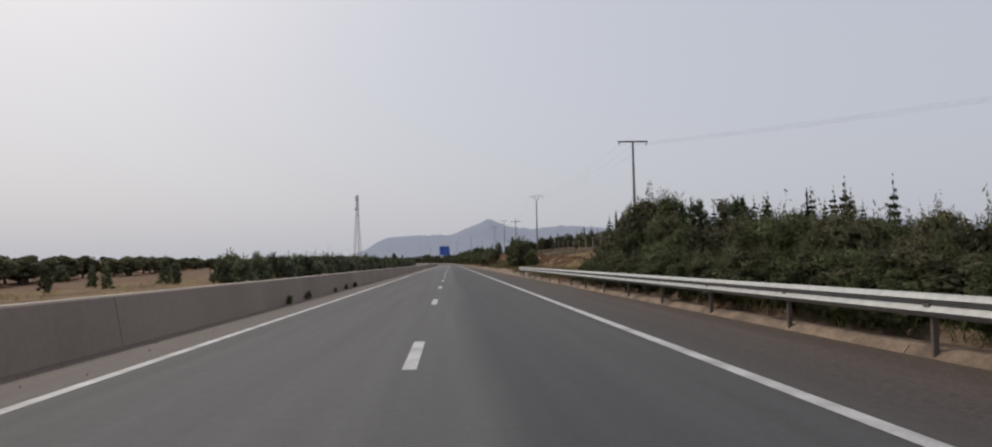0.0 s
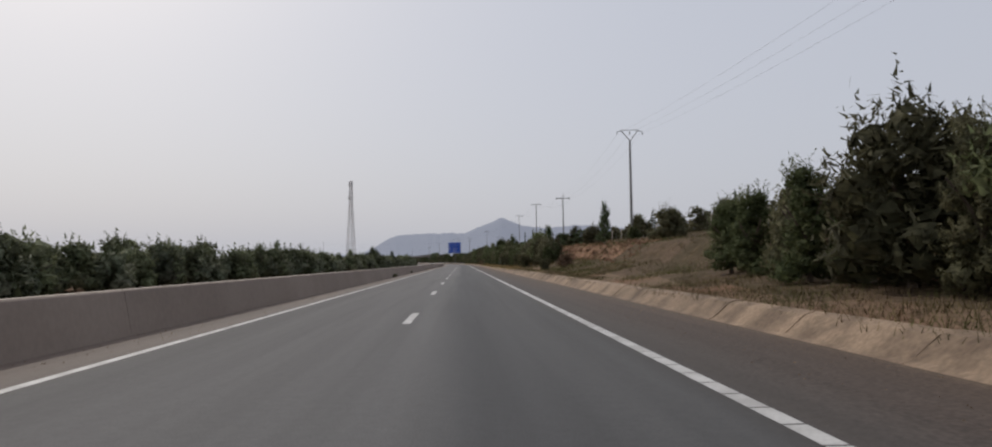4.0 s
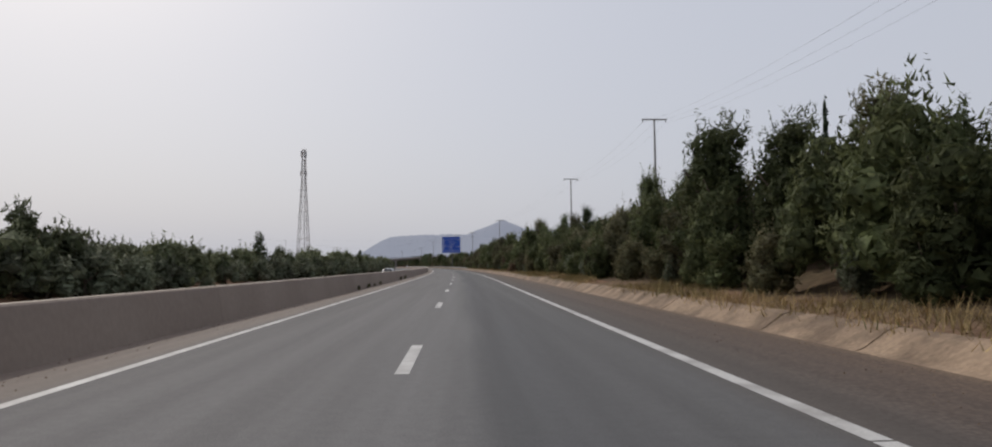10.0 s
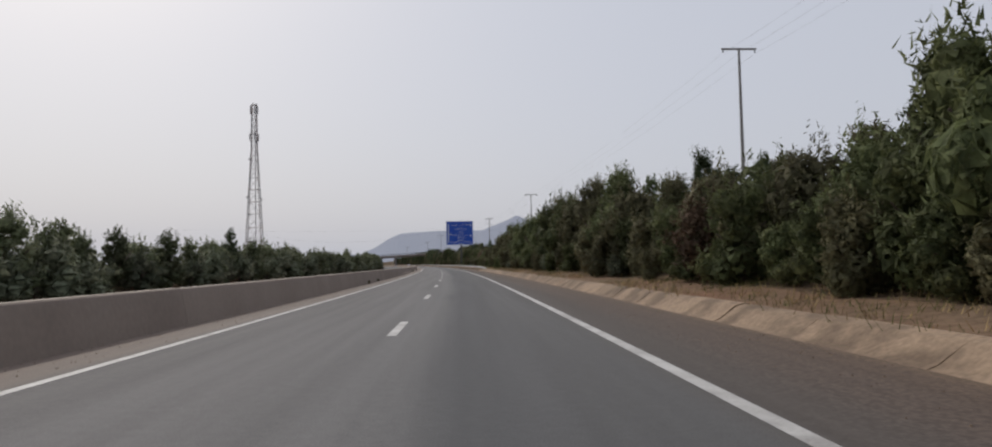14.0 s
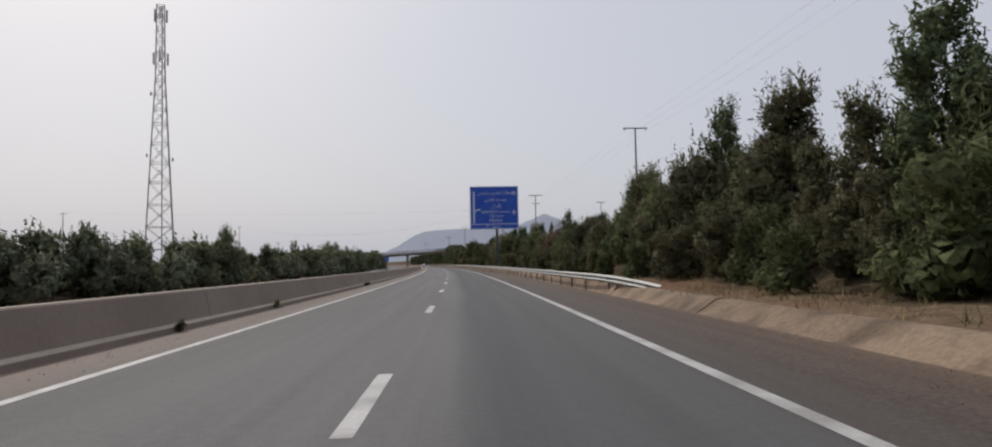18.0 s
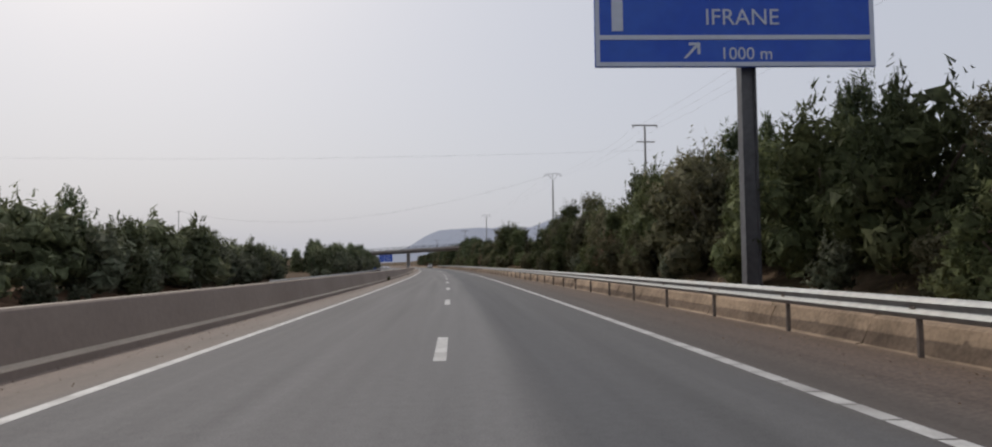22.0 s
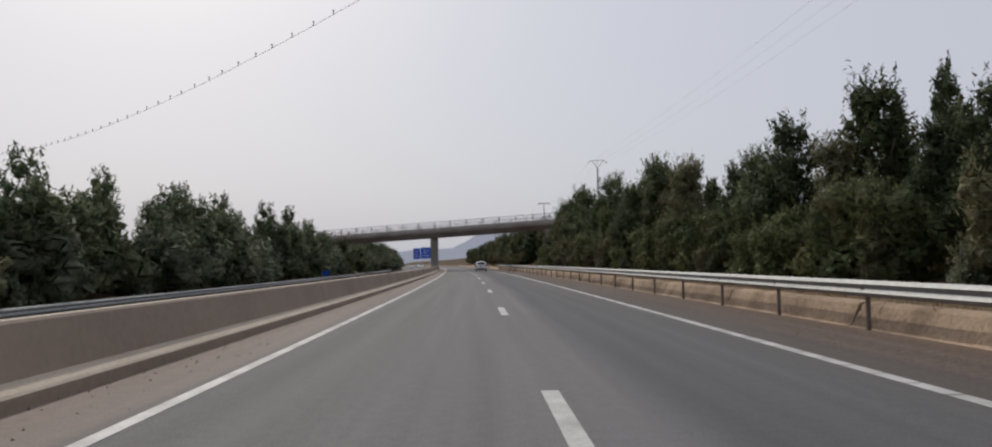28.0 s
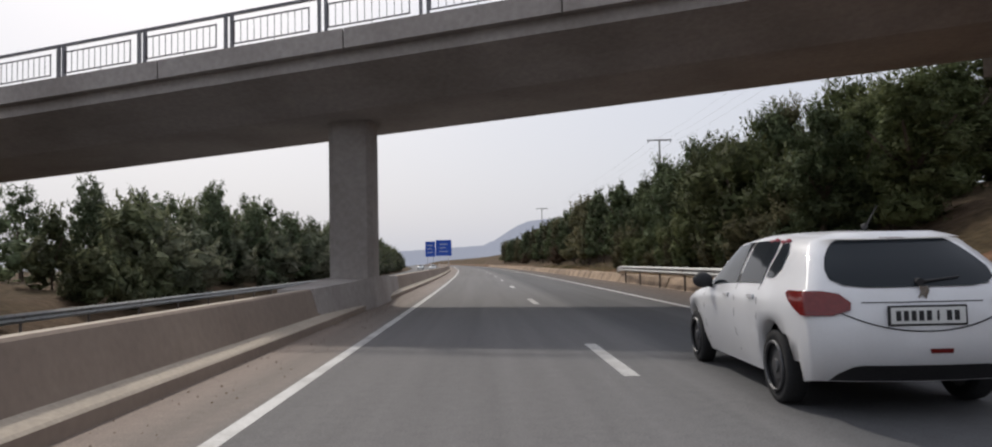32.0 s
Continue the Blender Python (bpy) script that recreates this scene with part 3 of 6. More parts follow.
# ---- lattice mast ----
def lattice_mast(s, l, height):
    z0 = ground_z(s, l)
    ob = thing("mobile_mast", on_road(s, l, z0, 20), "tall grey steel lattice mast carrying antenna panels", "mobile mast")
    levels = [0, 4.5, 9, 13.5, 18, 22, 26, 30, 33, 36, 39, 42, 44.5, 47, 49.5, 52, 54.5]
    levels = [z * height / 54.5 for z in levels]

    def half(z):
        return lerp_table(z / height, [(0, 3.0), (0.62, 1.25), (0.72, 0.95), (1.0, 0.75)])

    corners = [(-1, -1), (1, -1), (1, 1), (-1, 1)]
    for cx, cy in corners:
        mesh_object("leg", *swept([(cx * half(a), cy * half(a), a) for a in levels], [0.13] * len(levels), 6), M_LATTICE, ob)
    for a, b in zip(levels, levels[1:]):
        for (c0, c1) in zip(corners, corners[1:] + corners[:1]):
            pa, pb = (c0[0] * half(a), c0[1] * half(a), a), (c1[0] * half(b), c1[1] * half(b), b)
            part("brace", tube(bm_new(), pa, pb, 0.05, 0.05, 5), M_LATTICE, ob)
            part("brace", tube(bm_new(), (c1[0] * half(a), c1[1] * half(a), a), (c0[0] * half(b), c0[1] * half(b), b), 0.05, 0.05, 5), M_LATTICE, ob)
            part("crossbar", tube(bm_new(), (c0[0] * half(b), c0[1] * half(b), b), pb, 0.075, 0.075, 5), M_LATTICE, ob)
    bm = bm_new()
    tube(bm, (0.5, 0, 0), (0.3, 0, height), 0.1, 0.1, 6)
    part("cable_ladder", bm, M_WIRE, ob)
    for z, r, ln in ((0.965, 1.35, 2.8), (0.8, 1.6, 2.6)):
        for i in range(3):
            a = radians(120 * i + 25)
            bm = bm_new()
            x, y = r * math.cos(a), r * math.sin(a)
            box(bm, x - 0.2, x + 0.2, y - 0.14, y + 0.14, z * height - ln / 2, z * height + ln / 2, 0.03)
            tube(bm, (0, 0, z * height), (x, y, z * height), 0.05, 0.05, 6)
            part("antenna", bm, M_PANEL, ob, "pale upright antenna panel on the mast")
    for z, a in ((0.66, 200), (0.42, 10), (0.43, 190)):
        a = radians(a)
        r = half(z * height) + 0.6
        bm = bm_new()
        x, y = r * math.cos(a), r * math.sin(a)
        tube(bm, (x, y, z * height), (x + 0.25 * math.cos(a), y + 0.25 * math.sin(a), z * height), 0.4, 0.4, 14)
        part("dish", bm, M_PANEL, ob, "round pale microwave dish")
    return ob


lattice_mast(604, -59.3, 57.0)


# ---- blue direction sign ----
def text_mesh(name, text, size, mat, parent, m, align="CENTER"):
    cu = bpy.data.curves.new(name, "FONT")
    cu.body, cu.size, cu.align_x, cu.extrude = text, size, align, 0.004
    tmp = new(name, cu)
    bpy.context.view_layer.update()
    me = bpy.data.meshes.new_from_object(tmp.evaluated_get(bpy.context.evaluated_depsgraph_get()))
    bpy.data.objects.remove(tmp)
    me.materials.clear()
    me.materials.append(mat)
    ob = new(name, me)
    ob.parent = parent
    ob.matrix_basis = m
    return ob


def plate(bm, pts, y0, y1):
    """A flat prism over an outline of (x, z) points."""
    n = len(pts)
    a = [bm.verts.new((x, y0, z)) for x, z in pts]
    b = [bm.verts.new((x, y1, z)) for x, z in pts]
    bm.faces.new(a)
    bm.faces.new(list(reversed(b)))
    for i in range(n):
        bm.faces.new((a[i], b[i], b[(i + 1) % n], a[(i + 1) % n]))
    bmesh.ops.recalc_face_normals(bm, faces=bm.faces)
    return bm


def direction_sign(s, l, z0, z1, width):
    ob = thing("direction_sign", on_road(s, l, 0, -2), "large blue motorway direction sign on one steel post", "road sign")
    h = z1 - z0
    w = width / 2
    bm = bm_new()
    box(bm, -w, w, 0, 0.09, z0, z1, 0.01)
    panel = part("panel", bm, M_BLUE, ob, "blue panel with white lettering and border")
    bm = bm_new()
    for a in (-w + 0.02, w - 0.14):
        box(bm, a, a + 0.12, -0.014, 0.0, z0 + 0.02, z1 - 0.02)
    for z in (z0 + 0.02, z1 - 0.14):
        box(bm, -w + 0.141, w - 0.141, -0.014, 0.0, z, z + 0.12)
    part("border", bm, M_WHITE, panel, "white border strip")
    bm = bm_new()
    box(bm, -w + 0.142, w - 0.142, -0.016, 0.0, z0 + 0.11 * h, z0 + 0.11 * h + 0.13)
    part("divider", bm, M_WHITE, panel)
    bm = bm_new()
    x = -w + 0.65
    box(bm, x - 0.16, x + 0.16, -0.016, 0.0, z0 + 0.145 * h, z0 + 0.88 * h)
    part("route_stem", bm, M_WHITE, panel)
    bm = bm_new()
    plate(bm, [(x + 0.161, z0 + 0.40 * h), (x + 0.5, z0 + 0.43 * h), (x + 1.05, z0 + 0.44 * h), (x + 1.05, z0 + 0.475 * h), (x + 0.5, z0 + 0.465 * h), (x + 0.161, z0 + 0.435 * h)], -0.016, 0.0)
    part("route_branch", bm, M_WHITE, panel)
    flat = pose(0, -0.01, 0, 90, 0, 0)

    def line(text, size, cx, z):
        text_mesh("lettering", text, size, M_WHITE, panel, Matrix.Translation((cx, -0.006, z0 + z * h)) @ flat)

    line(ARABIC[0], 0.82, 0.15, 0.815)
    line(ARABIC[1], 0.82, 0.2, 0.655)
    line(ARABIC[2], 0.82, 0.3, 0.51)
    line("AEROPORT", 0.62, -0.65, 0.375)
    line("FES SAISS", 0.4, 1.75, 0.38)
    line("FES", 0.66, -0.35, 0.275)
    line("CENTRE", 0.4, 0.95, 0.28)
    line("IFRANE", 0.66, 0.2, 0.17)
    line("1000 m", 0.5, 0.3, 0.03)
    bm = bm_new()
    ax, az = -1.5, z0 + 0.035 * h
    plate(bm, [(ax, az), (ax + 0.08, az), (ax + 0.4, az + 0.32), (ax + 0.4, az + 0.12), (ax + 0.48, az + 0.12), (ax + 0.48, az + 0.45), (ax + 0.15, az + 0.45), (ax + 0.15, az + 0.37), (ax + 0.33, az + 0.37)], -0.016, 0.0)
    part("arrow", bm, M_WHITE, panel)
    for px, pz in ((w - 0.75, z0 + 0.85 * h), (w - 0.75, z0 + 0.4 * h)):
        bm = bm_new()
        half = [(0, 0.42), (0.07, 0.28), (0.08, 0.1), (0.42, -0.1), (0.42, -0.2), (0.08, -0.08), (0.06, -0.3), (0.2, -0.42), (0.2, -0.48), (0, -0.42)]
        plate(bm, [(px + a, pz + b) for a, b in half] + [(px - a, pz + b) for a, b in reversed(half[1:-1])], -0.016, 0.0)
        part("aircraft_symbol", bm, M_WHITE, panel)
    bm = bm_new()
    for z in (z0 + 0.15 * h, z0 + 0.4 * h, z0 + 0.65 * h, z0 + 0.9 * h):
        box(bm, -w + 0.2, w - 0.2, 0.09, 0.19, z, z + 0.1)
    part("stiffener", bm, M_SIGNBACK, ob)
    bm = bm_new()
    box(bm, 0.2, 0.24, 0.19, 0.57, -0.3, z1 - 0.3, 0.006)
    box(bm, 0.24, 0.6, 0.34, 0.42, -0.3, z1 - 0.3)
    box(bm, 0.6, 0.64, 0.19, 0.57, -0.3, z1 - 0.3, 0.006)
    part("post", bm, M_SIGNPOST, ob, "dark grey steel I-section post")
    bm = bm_new()
    box(bm, 0.1, 0.82, 0.0, 0.75, -0.3, 0.25, 0.03)
    part("footing", bm, M_GUTTER, ob)
    return ob


def joined(forms):
    """Arabic letters in their joined forms, in drawing order."""
    return "".join(chr(c) for c in reversed(forms))


ARABIC = [joined([0xFEE3, 0xFEC4, 0xFE8E, 0xFEAD, 0x20, 0xFED3, 0xFE8E, 0xFEB1, 0x20, 0xFEB3, 0xFE8E, 0xFEF3, 0xFEB2]),
          joined([0xFEED, 0xFEB3, 0xFEC2, 0x20, 0xFED3, 0xFE8E, 0xFEB1]),
          joined([0xFE87, 0xFED3, 0xFEAE, 0xFE8D, 0xFEE5])]
direction_sign(565.0, 8.25, 6.75, 13.9, 8.05)


def far_sign(s, l, z0, z1, w, label, bars=True):
    ob = thing("direction_sign", on_road(s, l, 0), label, "road sign", "far signs beyond the bridge")
    bm = bm_new()
    box(bm, -w / 2, w / 2, 0, 0.1, z0, z1, 0.02)
    part("panel", bm, M_BLUE, ob)
    for i in range(3 if bars else 0):
        z = z0 + (z1 - z0) * (0.25 + 0.23 * i)
        part("lettering", box(bm_new(), -w * 0.3, w * 0.25 - 0.12 * w * (i % 2), -0.02, 0.0, z, z + 0.25), M_WHITE, ob, "plain white bar of unreadable lettering")
    for x in (-w * 0.3, w * 0.3):
        part("post", box(bm_new(), x - 0.06, x + 0.06, 0.1, 0.22, -1.2, z1 - 0.1), M_SIGNBACK, ob)


far_sign(776, -16.6, 0.0, 0.6, 0.75, "small plain blue roadside panel behind the guard rail", False)
far_sign(1035, -9.6, 3.4, 8.4, 3.2, "small blue direction panel on two posts")
far_sign(1035, -5.2, 3.6, 8.8, 5.2, "wide blue direction panel on two posts")


# ---- road bridge ----
SKEW = 0.308


def bridge_s(l):
    return 816.2 - SKEW * (l + 5.4)


def deck_top(l):
    return 7.0 + 0.05 * (l + 1.45)


def overbridge():
    ob = thing("road_bridge", Matrix(), "grey-brown concrete road bridge crossing above the motorway", "bridge")
    half = 4.3
    # deck section: offset along the road from the deck axis, height below the deck top
    sec = [(-half, 0.0), (-half, -0.62), (-half + 0.25, -0.68), (-half + 1.3, -0.95), (-half + 2.2, -1.27), (half - 2.2, -1.27), (half - 1.3, -0.95),
           (half - 0.25, -0.68), (half, -0.62), (half, 0.0)]

    def sweep(name, sec, l0, l1, mat, parent, label="", step=2.5):
        n = max(1, int(round((l1 - l0) / step)))
        st = [l0 + (l1 - l0) * i / n for i in range(n + 1)]
        k = len(sec)
        verts = [at(bridge_s(l) + o, l, deck_top(l) + z) for l in st for o, z in sec]
        faces = [(i * k + j, i * k + (j + 1) % k, (i + 1) * k + (j + 1) % k, (i + 1) * k + j) for i in range(n) for j in range(k)]
        faces += [tuple(range(k)), tuple(reversed(range(n * k, n * k + k)))]
        me_ob = mesh_object(name, verts, faces, mat, parent, label)
        bm = bmesh.new()
        bm.from_mesh(me_ob.data)
        bmesh.ops.recalc_face_normals(bm, faces=bm.faces)
        bm.to_mesh(me_ob.data)
        bm.free()
        return me_ob

    sweep("deck", sec, -36, 29, M_BRIDGE, ob)
    for side in (-1, 1):
        # edge beam in cast lengths, slightly proud of the deck
        l = -36.0
        while l < 28.5:
            o = side * half
            sweep("edge_beam", [(o - 0.3, 0.003), (o - 0.3, 0.2), (o + 0.3, 0.2), (o + 0.3, -0.3), (o + side * 0.004, -0.3), (o + side * 0.004, 0.003)] if side > 0 else
                  [(o + 0.3, 0.003), (o + 0.3, 0.2), (o - 0.3, 0.2), (o - 0.3, -0.3), (o - 0.004, -0.3), (o - 0.004, 0.003)], l, l + 5.17, M_BRIDGE, ob)
            l += 5.2
        # railing panels between paired posts
        o = side * (half + 0.12)
        l = -34.13
        while l < 27:
            bay = thing("railing", Matrix(), "", "")
            bay.parent = ob
            for name, z0, z1, d in (("top_rail", 1.1, 1.17, 0.045), ("upper_bar", 0.92, 0.95, 0.02), ("lower_bar", 0.33, 0.36, 0.02)):
                sweep(name, [(o - d, z0), (o + d, z0), (o + d, z1), (o - d, z1)], l + (0 if name == "top_rail" else 0.28), l + (2.6 if name == "top_rail" else 2.4), M_DARK_RAIL, bay)
            verts, faces = [], []
            for i in range(12):
                x = l + 0.3 + i * 2.08 / 11
                wd = 0.016 if i in (0, 11) else 0.009
                z0, z1 = (0.2, 0.95) if i == 6 else (0.345, 0.935)
                b = len(verts)
                for xx in (x - wd, x + wd):
                    for zz in (z0, z1):
                        for oo in (o - wd, o + wd):
                            verts.append(at(bridge_s(xx) + oo, xx, deck_top(xx) + zz))
                faces += [tuple(b + q for q in fc) for fc in ((0, 1, 3, 2), (4, 6, 7, 5), (0, 4, 5, 1), (2, 3, 7, 6), (0, 2, 6, 4), (1, 5, 7, 3))]
            tagged(mesh_object("infill_grille", verts, faces, M_DARK_RAIL, bay), kind="stuff")
            for x in (l + 0.02, l + 0.2):
                sweep("post", [(o - 0.06, 0.2), (o + 0.06, 0.2), (o + 0.06, 1.1), (o - 0.06, 1.1)], x, x + 0.08, M_DARK_RAIL, bay, step=0.1)
            l += 2.6

    def pier(name, s, l, wl, ws, top, foot, label=""):
        """A pier with rounded corners; wl across the motorway, ws along it."""
        c = 0.16
        ring = [(-wl / 2 + c, -ws / 2), (wl / 2 - c, -ws / 2), (wl / 2, -ws / 2 + c), (wl / 2, ws / 2 - c), (wl / 2 - c, ws / 2), (-wl / 2 + c, ws / 2), (-wl / 2, ws / 2 - c), (-wl / 2, -ws / 2 + c)]
        verts = []
        for z, k in ((foot, 1.0), (top, 1.0)):
            verts += [at(s + b * k, l + a * k, z) for a, b in ring]
        faces = [(j, (j + 1) % 8, 8 + (j + 1) % 8, 8 + j) for j in range(8)] + [tuple(range(8)), tuple(range(15, 7, -1))]
        return mesh_object(name, verts, faces, M_BRIDGE, ob, label)

    pier("pier", bridge_s(-5.4), -5.4, 1.3, 1.5, deck_top(-5.4) - 1.2, -0.5, "single concrete pier standing in the median")
    for l in (13.0, -23.5):
        for o in (-2.1, 1.5):
            s = bridge_s(l) + o
            pier("pier", s, l, 1.0, 1.15, deck_top(l) - 1.2, min(ground_z(s, l), 0) - 0.5)
        sweep("pier_cap", [(-2.9, -1.75), (2.3, -1.75), (2.3, -1.2), (-2.9, -1.2)], l - 0.75, l + 0.75, M_BRIDGE, ob)
    # flared footing of the median pier
    s0 = bridge_s(-5.4)
    ring = [(-0.4, -7.5), (0.5, -7.5), (0.62, -4.0), (0.8, -1.4), (0.8, 1.4), (0.62, 4.0), (0.5, 7.5), (-0.4, 7.5), (-0.6, 1.4), (-0.6, -1.4)]
    tops = [0.76, 0.76, 0.8, 0.88, 0.88, 0.8, 0.76, 0.76, 0.88, 0.88]
    verts = [at(s0 + b, -5.3 + a, -0.3) for a, b in ring] + [at(s0 + b, -5.3 + a - (0.16 if a > 0 else 0), z) for (a, b), z in zip(ring, tops)]
    n = len(ring)
    faces = [(j, (j + 1) % n, n + (j + 1) % n, n + j) for j in range(n)] + [tuple(range(n)), tuple(reversed(range(n, 2 * n)))]
    mesh_object("footing", verts, faces, M_BRIDGE, ob, "concrete plinth round the median pier")
    return ob


overbridge()

# ---- mountains ----
# aerial haze is put into the ridges as blue-grey colour and a glow
M_HAZE_HILL = bpy.data.materials.new("haze_glow_mountain")
M_HAZE_HILL.use_nodes = True
nt = M_HAZE_HILL.node_tree
p = nt.nodes["Principled BSDF"]
p.inputs["Roughness"].default_value = 1.0
p.inputs["Specular IOR Level"].default_value = 0.0
tcn = nt.nodes.new("ShaderNodeTexCoord")
nz = nt.nodes.new("ShaderNodeTexNoise")
nz.inputs["Scale"].default_value, nz.inputs["Detail"].default_value = 0.012, 6
rp = nt.nodes.new("ShaderNodeValToRGB")
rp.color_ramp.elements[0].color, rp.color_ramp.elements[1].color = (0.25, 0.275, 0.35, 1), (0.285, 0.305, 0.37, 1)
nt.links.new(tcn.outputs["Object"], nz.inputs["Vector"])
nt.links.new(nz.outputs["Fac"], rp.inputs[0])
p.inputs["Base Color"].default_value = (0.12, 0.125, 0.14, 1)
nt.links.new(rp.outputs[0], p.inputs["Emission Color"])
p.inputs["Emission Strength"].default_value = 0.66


def ridge(name, dist, crest, depth, label):
    """A mountain ridge: crest as (azimuth right of +y in degrees, height in metres) at dist metres."""
    a0, a1 = crest[0][0], crest[-1][0]
    n, m = 160, 10
    verts = []
    for i in range(n + 1):
        az = a0 + (a1 - a0) * i / n
        h = lerp_table(az, crest)
        h += h * 0.035 * noise.noise((az * 2.1, dist * 0.01, 0)) + h * 0.015 * noise.noise((az * 7.0, dist * 0.01, 3))
        for j in range(m + 1):
            f0 = j / m
            d = dist - depth + 2 * depth * f0
            z = h * (1 - abs(2 * f0 - 1) ** 1.3) * (1 + 0.1 * noise.noise((az * 3, f0 * 4, dist)) * (1 - abs(2 * f0 - 1)) * (1 if f0 != 0.5 else 0)) - 4
            verts.append((d * math.sin(radians(az)), d * math.cos(radians(az)), z))
    k = m + 1
    faces = [(i * k + j, (i + 1) * k + j, (i + 1) * k + j + 1, i * k + j + 1) for i in range(n) for j in range(m)]
    ob = mesh_object(name, verts, faces, M_HAZE_HILL, smooth=True)
    tagged(ob, label, "mountain", kind="structure")


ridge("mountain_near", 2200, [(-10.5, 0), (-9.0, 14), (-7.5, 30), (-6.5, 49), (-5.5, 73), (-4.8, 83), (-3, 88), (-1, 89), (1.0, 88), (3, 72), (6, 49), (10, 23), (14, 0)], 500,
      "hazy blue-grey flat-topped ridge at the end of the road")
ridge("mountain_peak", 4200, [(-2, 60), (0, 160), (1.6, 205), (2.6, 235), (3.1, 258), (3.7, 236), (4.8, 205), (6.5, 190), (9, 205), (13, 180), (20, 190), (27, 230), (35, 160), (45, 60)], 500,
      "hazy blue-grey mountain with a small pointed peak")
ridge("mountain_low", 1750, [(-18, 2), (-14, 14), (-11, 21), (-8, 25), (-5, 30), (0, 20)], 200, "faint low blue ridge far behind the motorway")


# ---- plants ----
BALLS = []
for level_of in (1, 2):
    bm = bmesh.new()
    bmesh.ops.create_icosphere(bm, subdivisions=level_of, radius=1.0)
    BALLS.append((np.array([tuple(q.co) for q in bm.verts]), np.array([[q.index for q in fc.verts] for fc in bm.faces])))
    bm.free()


def unit(a):
    return a / (np.linalg.norm(a, axis=1)[:, None] + 1e-9)


def leaf_cloud(seed, blobs, count, leaf, core=0.78, rise=0.6, twig=0.5, shoots=0, fine=0):
    """Crown as (vertices, faces, normals): narrow leaves along short twigs over uneven lobes, upright shoots on top, closed inside by a leafy mass."""
    r = np.random.RandomState(seed)
    blobs = np.array(blobs, dtype=float)
    per = 9
    n = count // per
    area = blobs[:, 3] * blobs[:, 4] + blobs[:, 4] * blobs[:, 5] + blobs[:, 3] * blobs[:, 5]
    pick = r.choice(len(blobs), n, p=area / area.sum())
    d = unit(r.normal(size=(n, 3)))
    rad = 0.66 + 0.3 * r.rand(n)
    rad *= 1 + 0.12 * np.sin(d[:, 0] * 5 + pick) * np.cos(d[:, 2] * 6 + pick * 2.0)
    base = blobs[pick, :3] + d * blobs[pick, 3:] * rad[:, None]
    way = unit(d * 0.8 + r.normal(size=(n, 3)) * 0.35 + np.array([0, 0, rise]))
    length = twig * (0.3 + 0.7 * r.rand(n) ** 1.5)
    if shoots:
        # slender upright shoots on the upper lobes
        top = np.argsort(blobs[:, 2] + blobs[:, 5])[len(blobs) // 3:]
        k = r.choice(top, shoots)
        e = unit(r.normal(size=(shoots, 3)) * np.array([0.7, 0.7, 0.3]) + np.array([0, 0, 0.9]))
        high = (blobs[k, 2] - blobs[top, 2].min()) / (np.ptp(blobs[top, 2]) + 0.1)
        base = np.concatenate([base, blobs[k, :3] + e * blobs[k, 3:] * 0.8])
        way = np.concatenate([way, unit(e * 0.35 + r.normal(size=(shoots, 3)) * 0.12 + np.array([0, 0, 1.0]))])
        length = np.concatenate([length, (0.3 + 0.5 * r.rand(shoots)) * (0.6 + 0.6 * high)])
        d = np.concatenate([d, e])
        n += shoots
    along = (np.arange(per) + 0.5) / per
    c = base[:, None, :] + way[:, None, :] * (length[:, None] * along[None, :])[:, :, None]
    c = (c + r.normal(size=c.shape) * (0.02 + 0.05 * (1 - along))[None, :, None]).reshape(-1, 3)
    m = len(c)
    out = np.repeat(d, per, axis=0)
    face = unit(out * 0.7 + r.normal(size=(m, 3)) * 0.6)
    u = np.repeat(way, per, axis=0) + r.normal(size=(m, 3)) * 0.4
    u = unit(u - face * np.sum(u * face, axis=1)[:, None])
    w = np.cross(face, u)
    size = leaf * (0.6 + 0.8 * r.rand(m))[:, None]
    if shoots:
        size[-shoots * per:] *= 1.25
    v = np.stack([c - u * size * 0.5 - w * size * 0.16, c - u * size * 0.5 + w * size * 0.16, c + u * size * 0.5], axis=1)[:, ::-1]
    nor = unit(out + r.normal(size=(m, 3)) * 0.22 + np.array([0, 0, 0.25]))
    if core:
        # uneven leafy mass inside each lobe, without what other lobes hide
        ball_v, ball_f = BALLS[fine]
        for i, q in enumerate(blobs):
            p = ball_v * (1 + 0.1 * r.normal(size=(len(ball_v), 1)).clip(-1.4, 1.4))
            tri = (q[:3] + p * q[3:] * core)[ball_f]
            tri = tri + r.normal(size=(len(tri), 1, 3)) * q[3] * 0.06 + r.normal(size=tri.shape) * q[3] * 0.05
            mid = tri.mean(axis=1)
            seen = np.ones(len(tri), dtype=bool)
            for j, o in enumerate(blobs):
                if j != i:
                    seen &= np.sum(((mid - o[:3]) / (o[3:] * core * 0.8)) ** 2, axis=1) > 1
            v = np.concatenate([v, tri[seen]])
            nor = np.concatenate([nor, unit(unit(mid - q[:3])[seen] + r.normal(size=(seen.sum(), 3)) * 0.3)])
    v[:, :, 2] = np.maximum(v[:, :, 2], 0.02)
    turn = np.sum(np.cross(v[:, 1] - v[:, 0], v[:, 2] - v[:, 0]) * nor, axis=1) < 0
    v[turn] = v[turn][:, ::-1]
    f = np.arange(len(v) * 3).reshape(-1, 3)
    return v.reshape(-1, 3).tolist(), f.tolist(), np.repeat(nor, 3, axis=0)


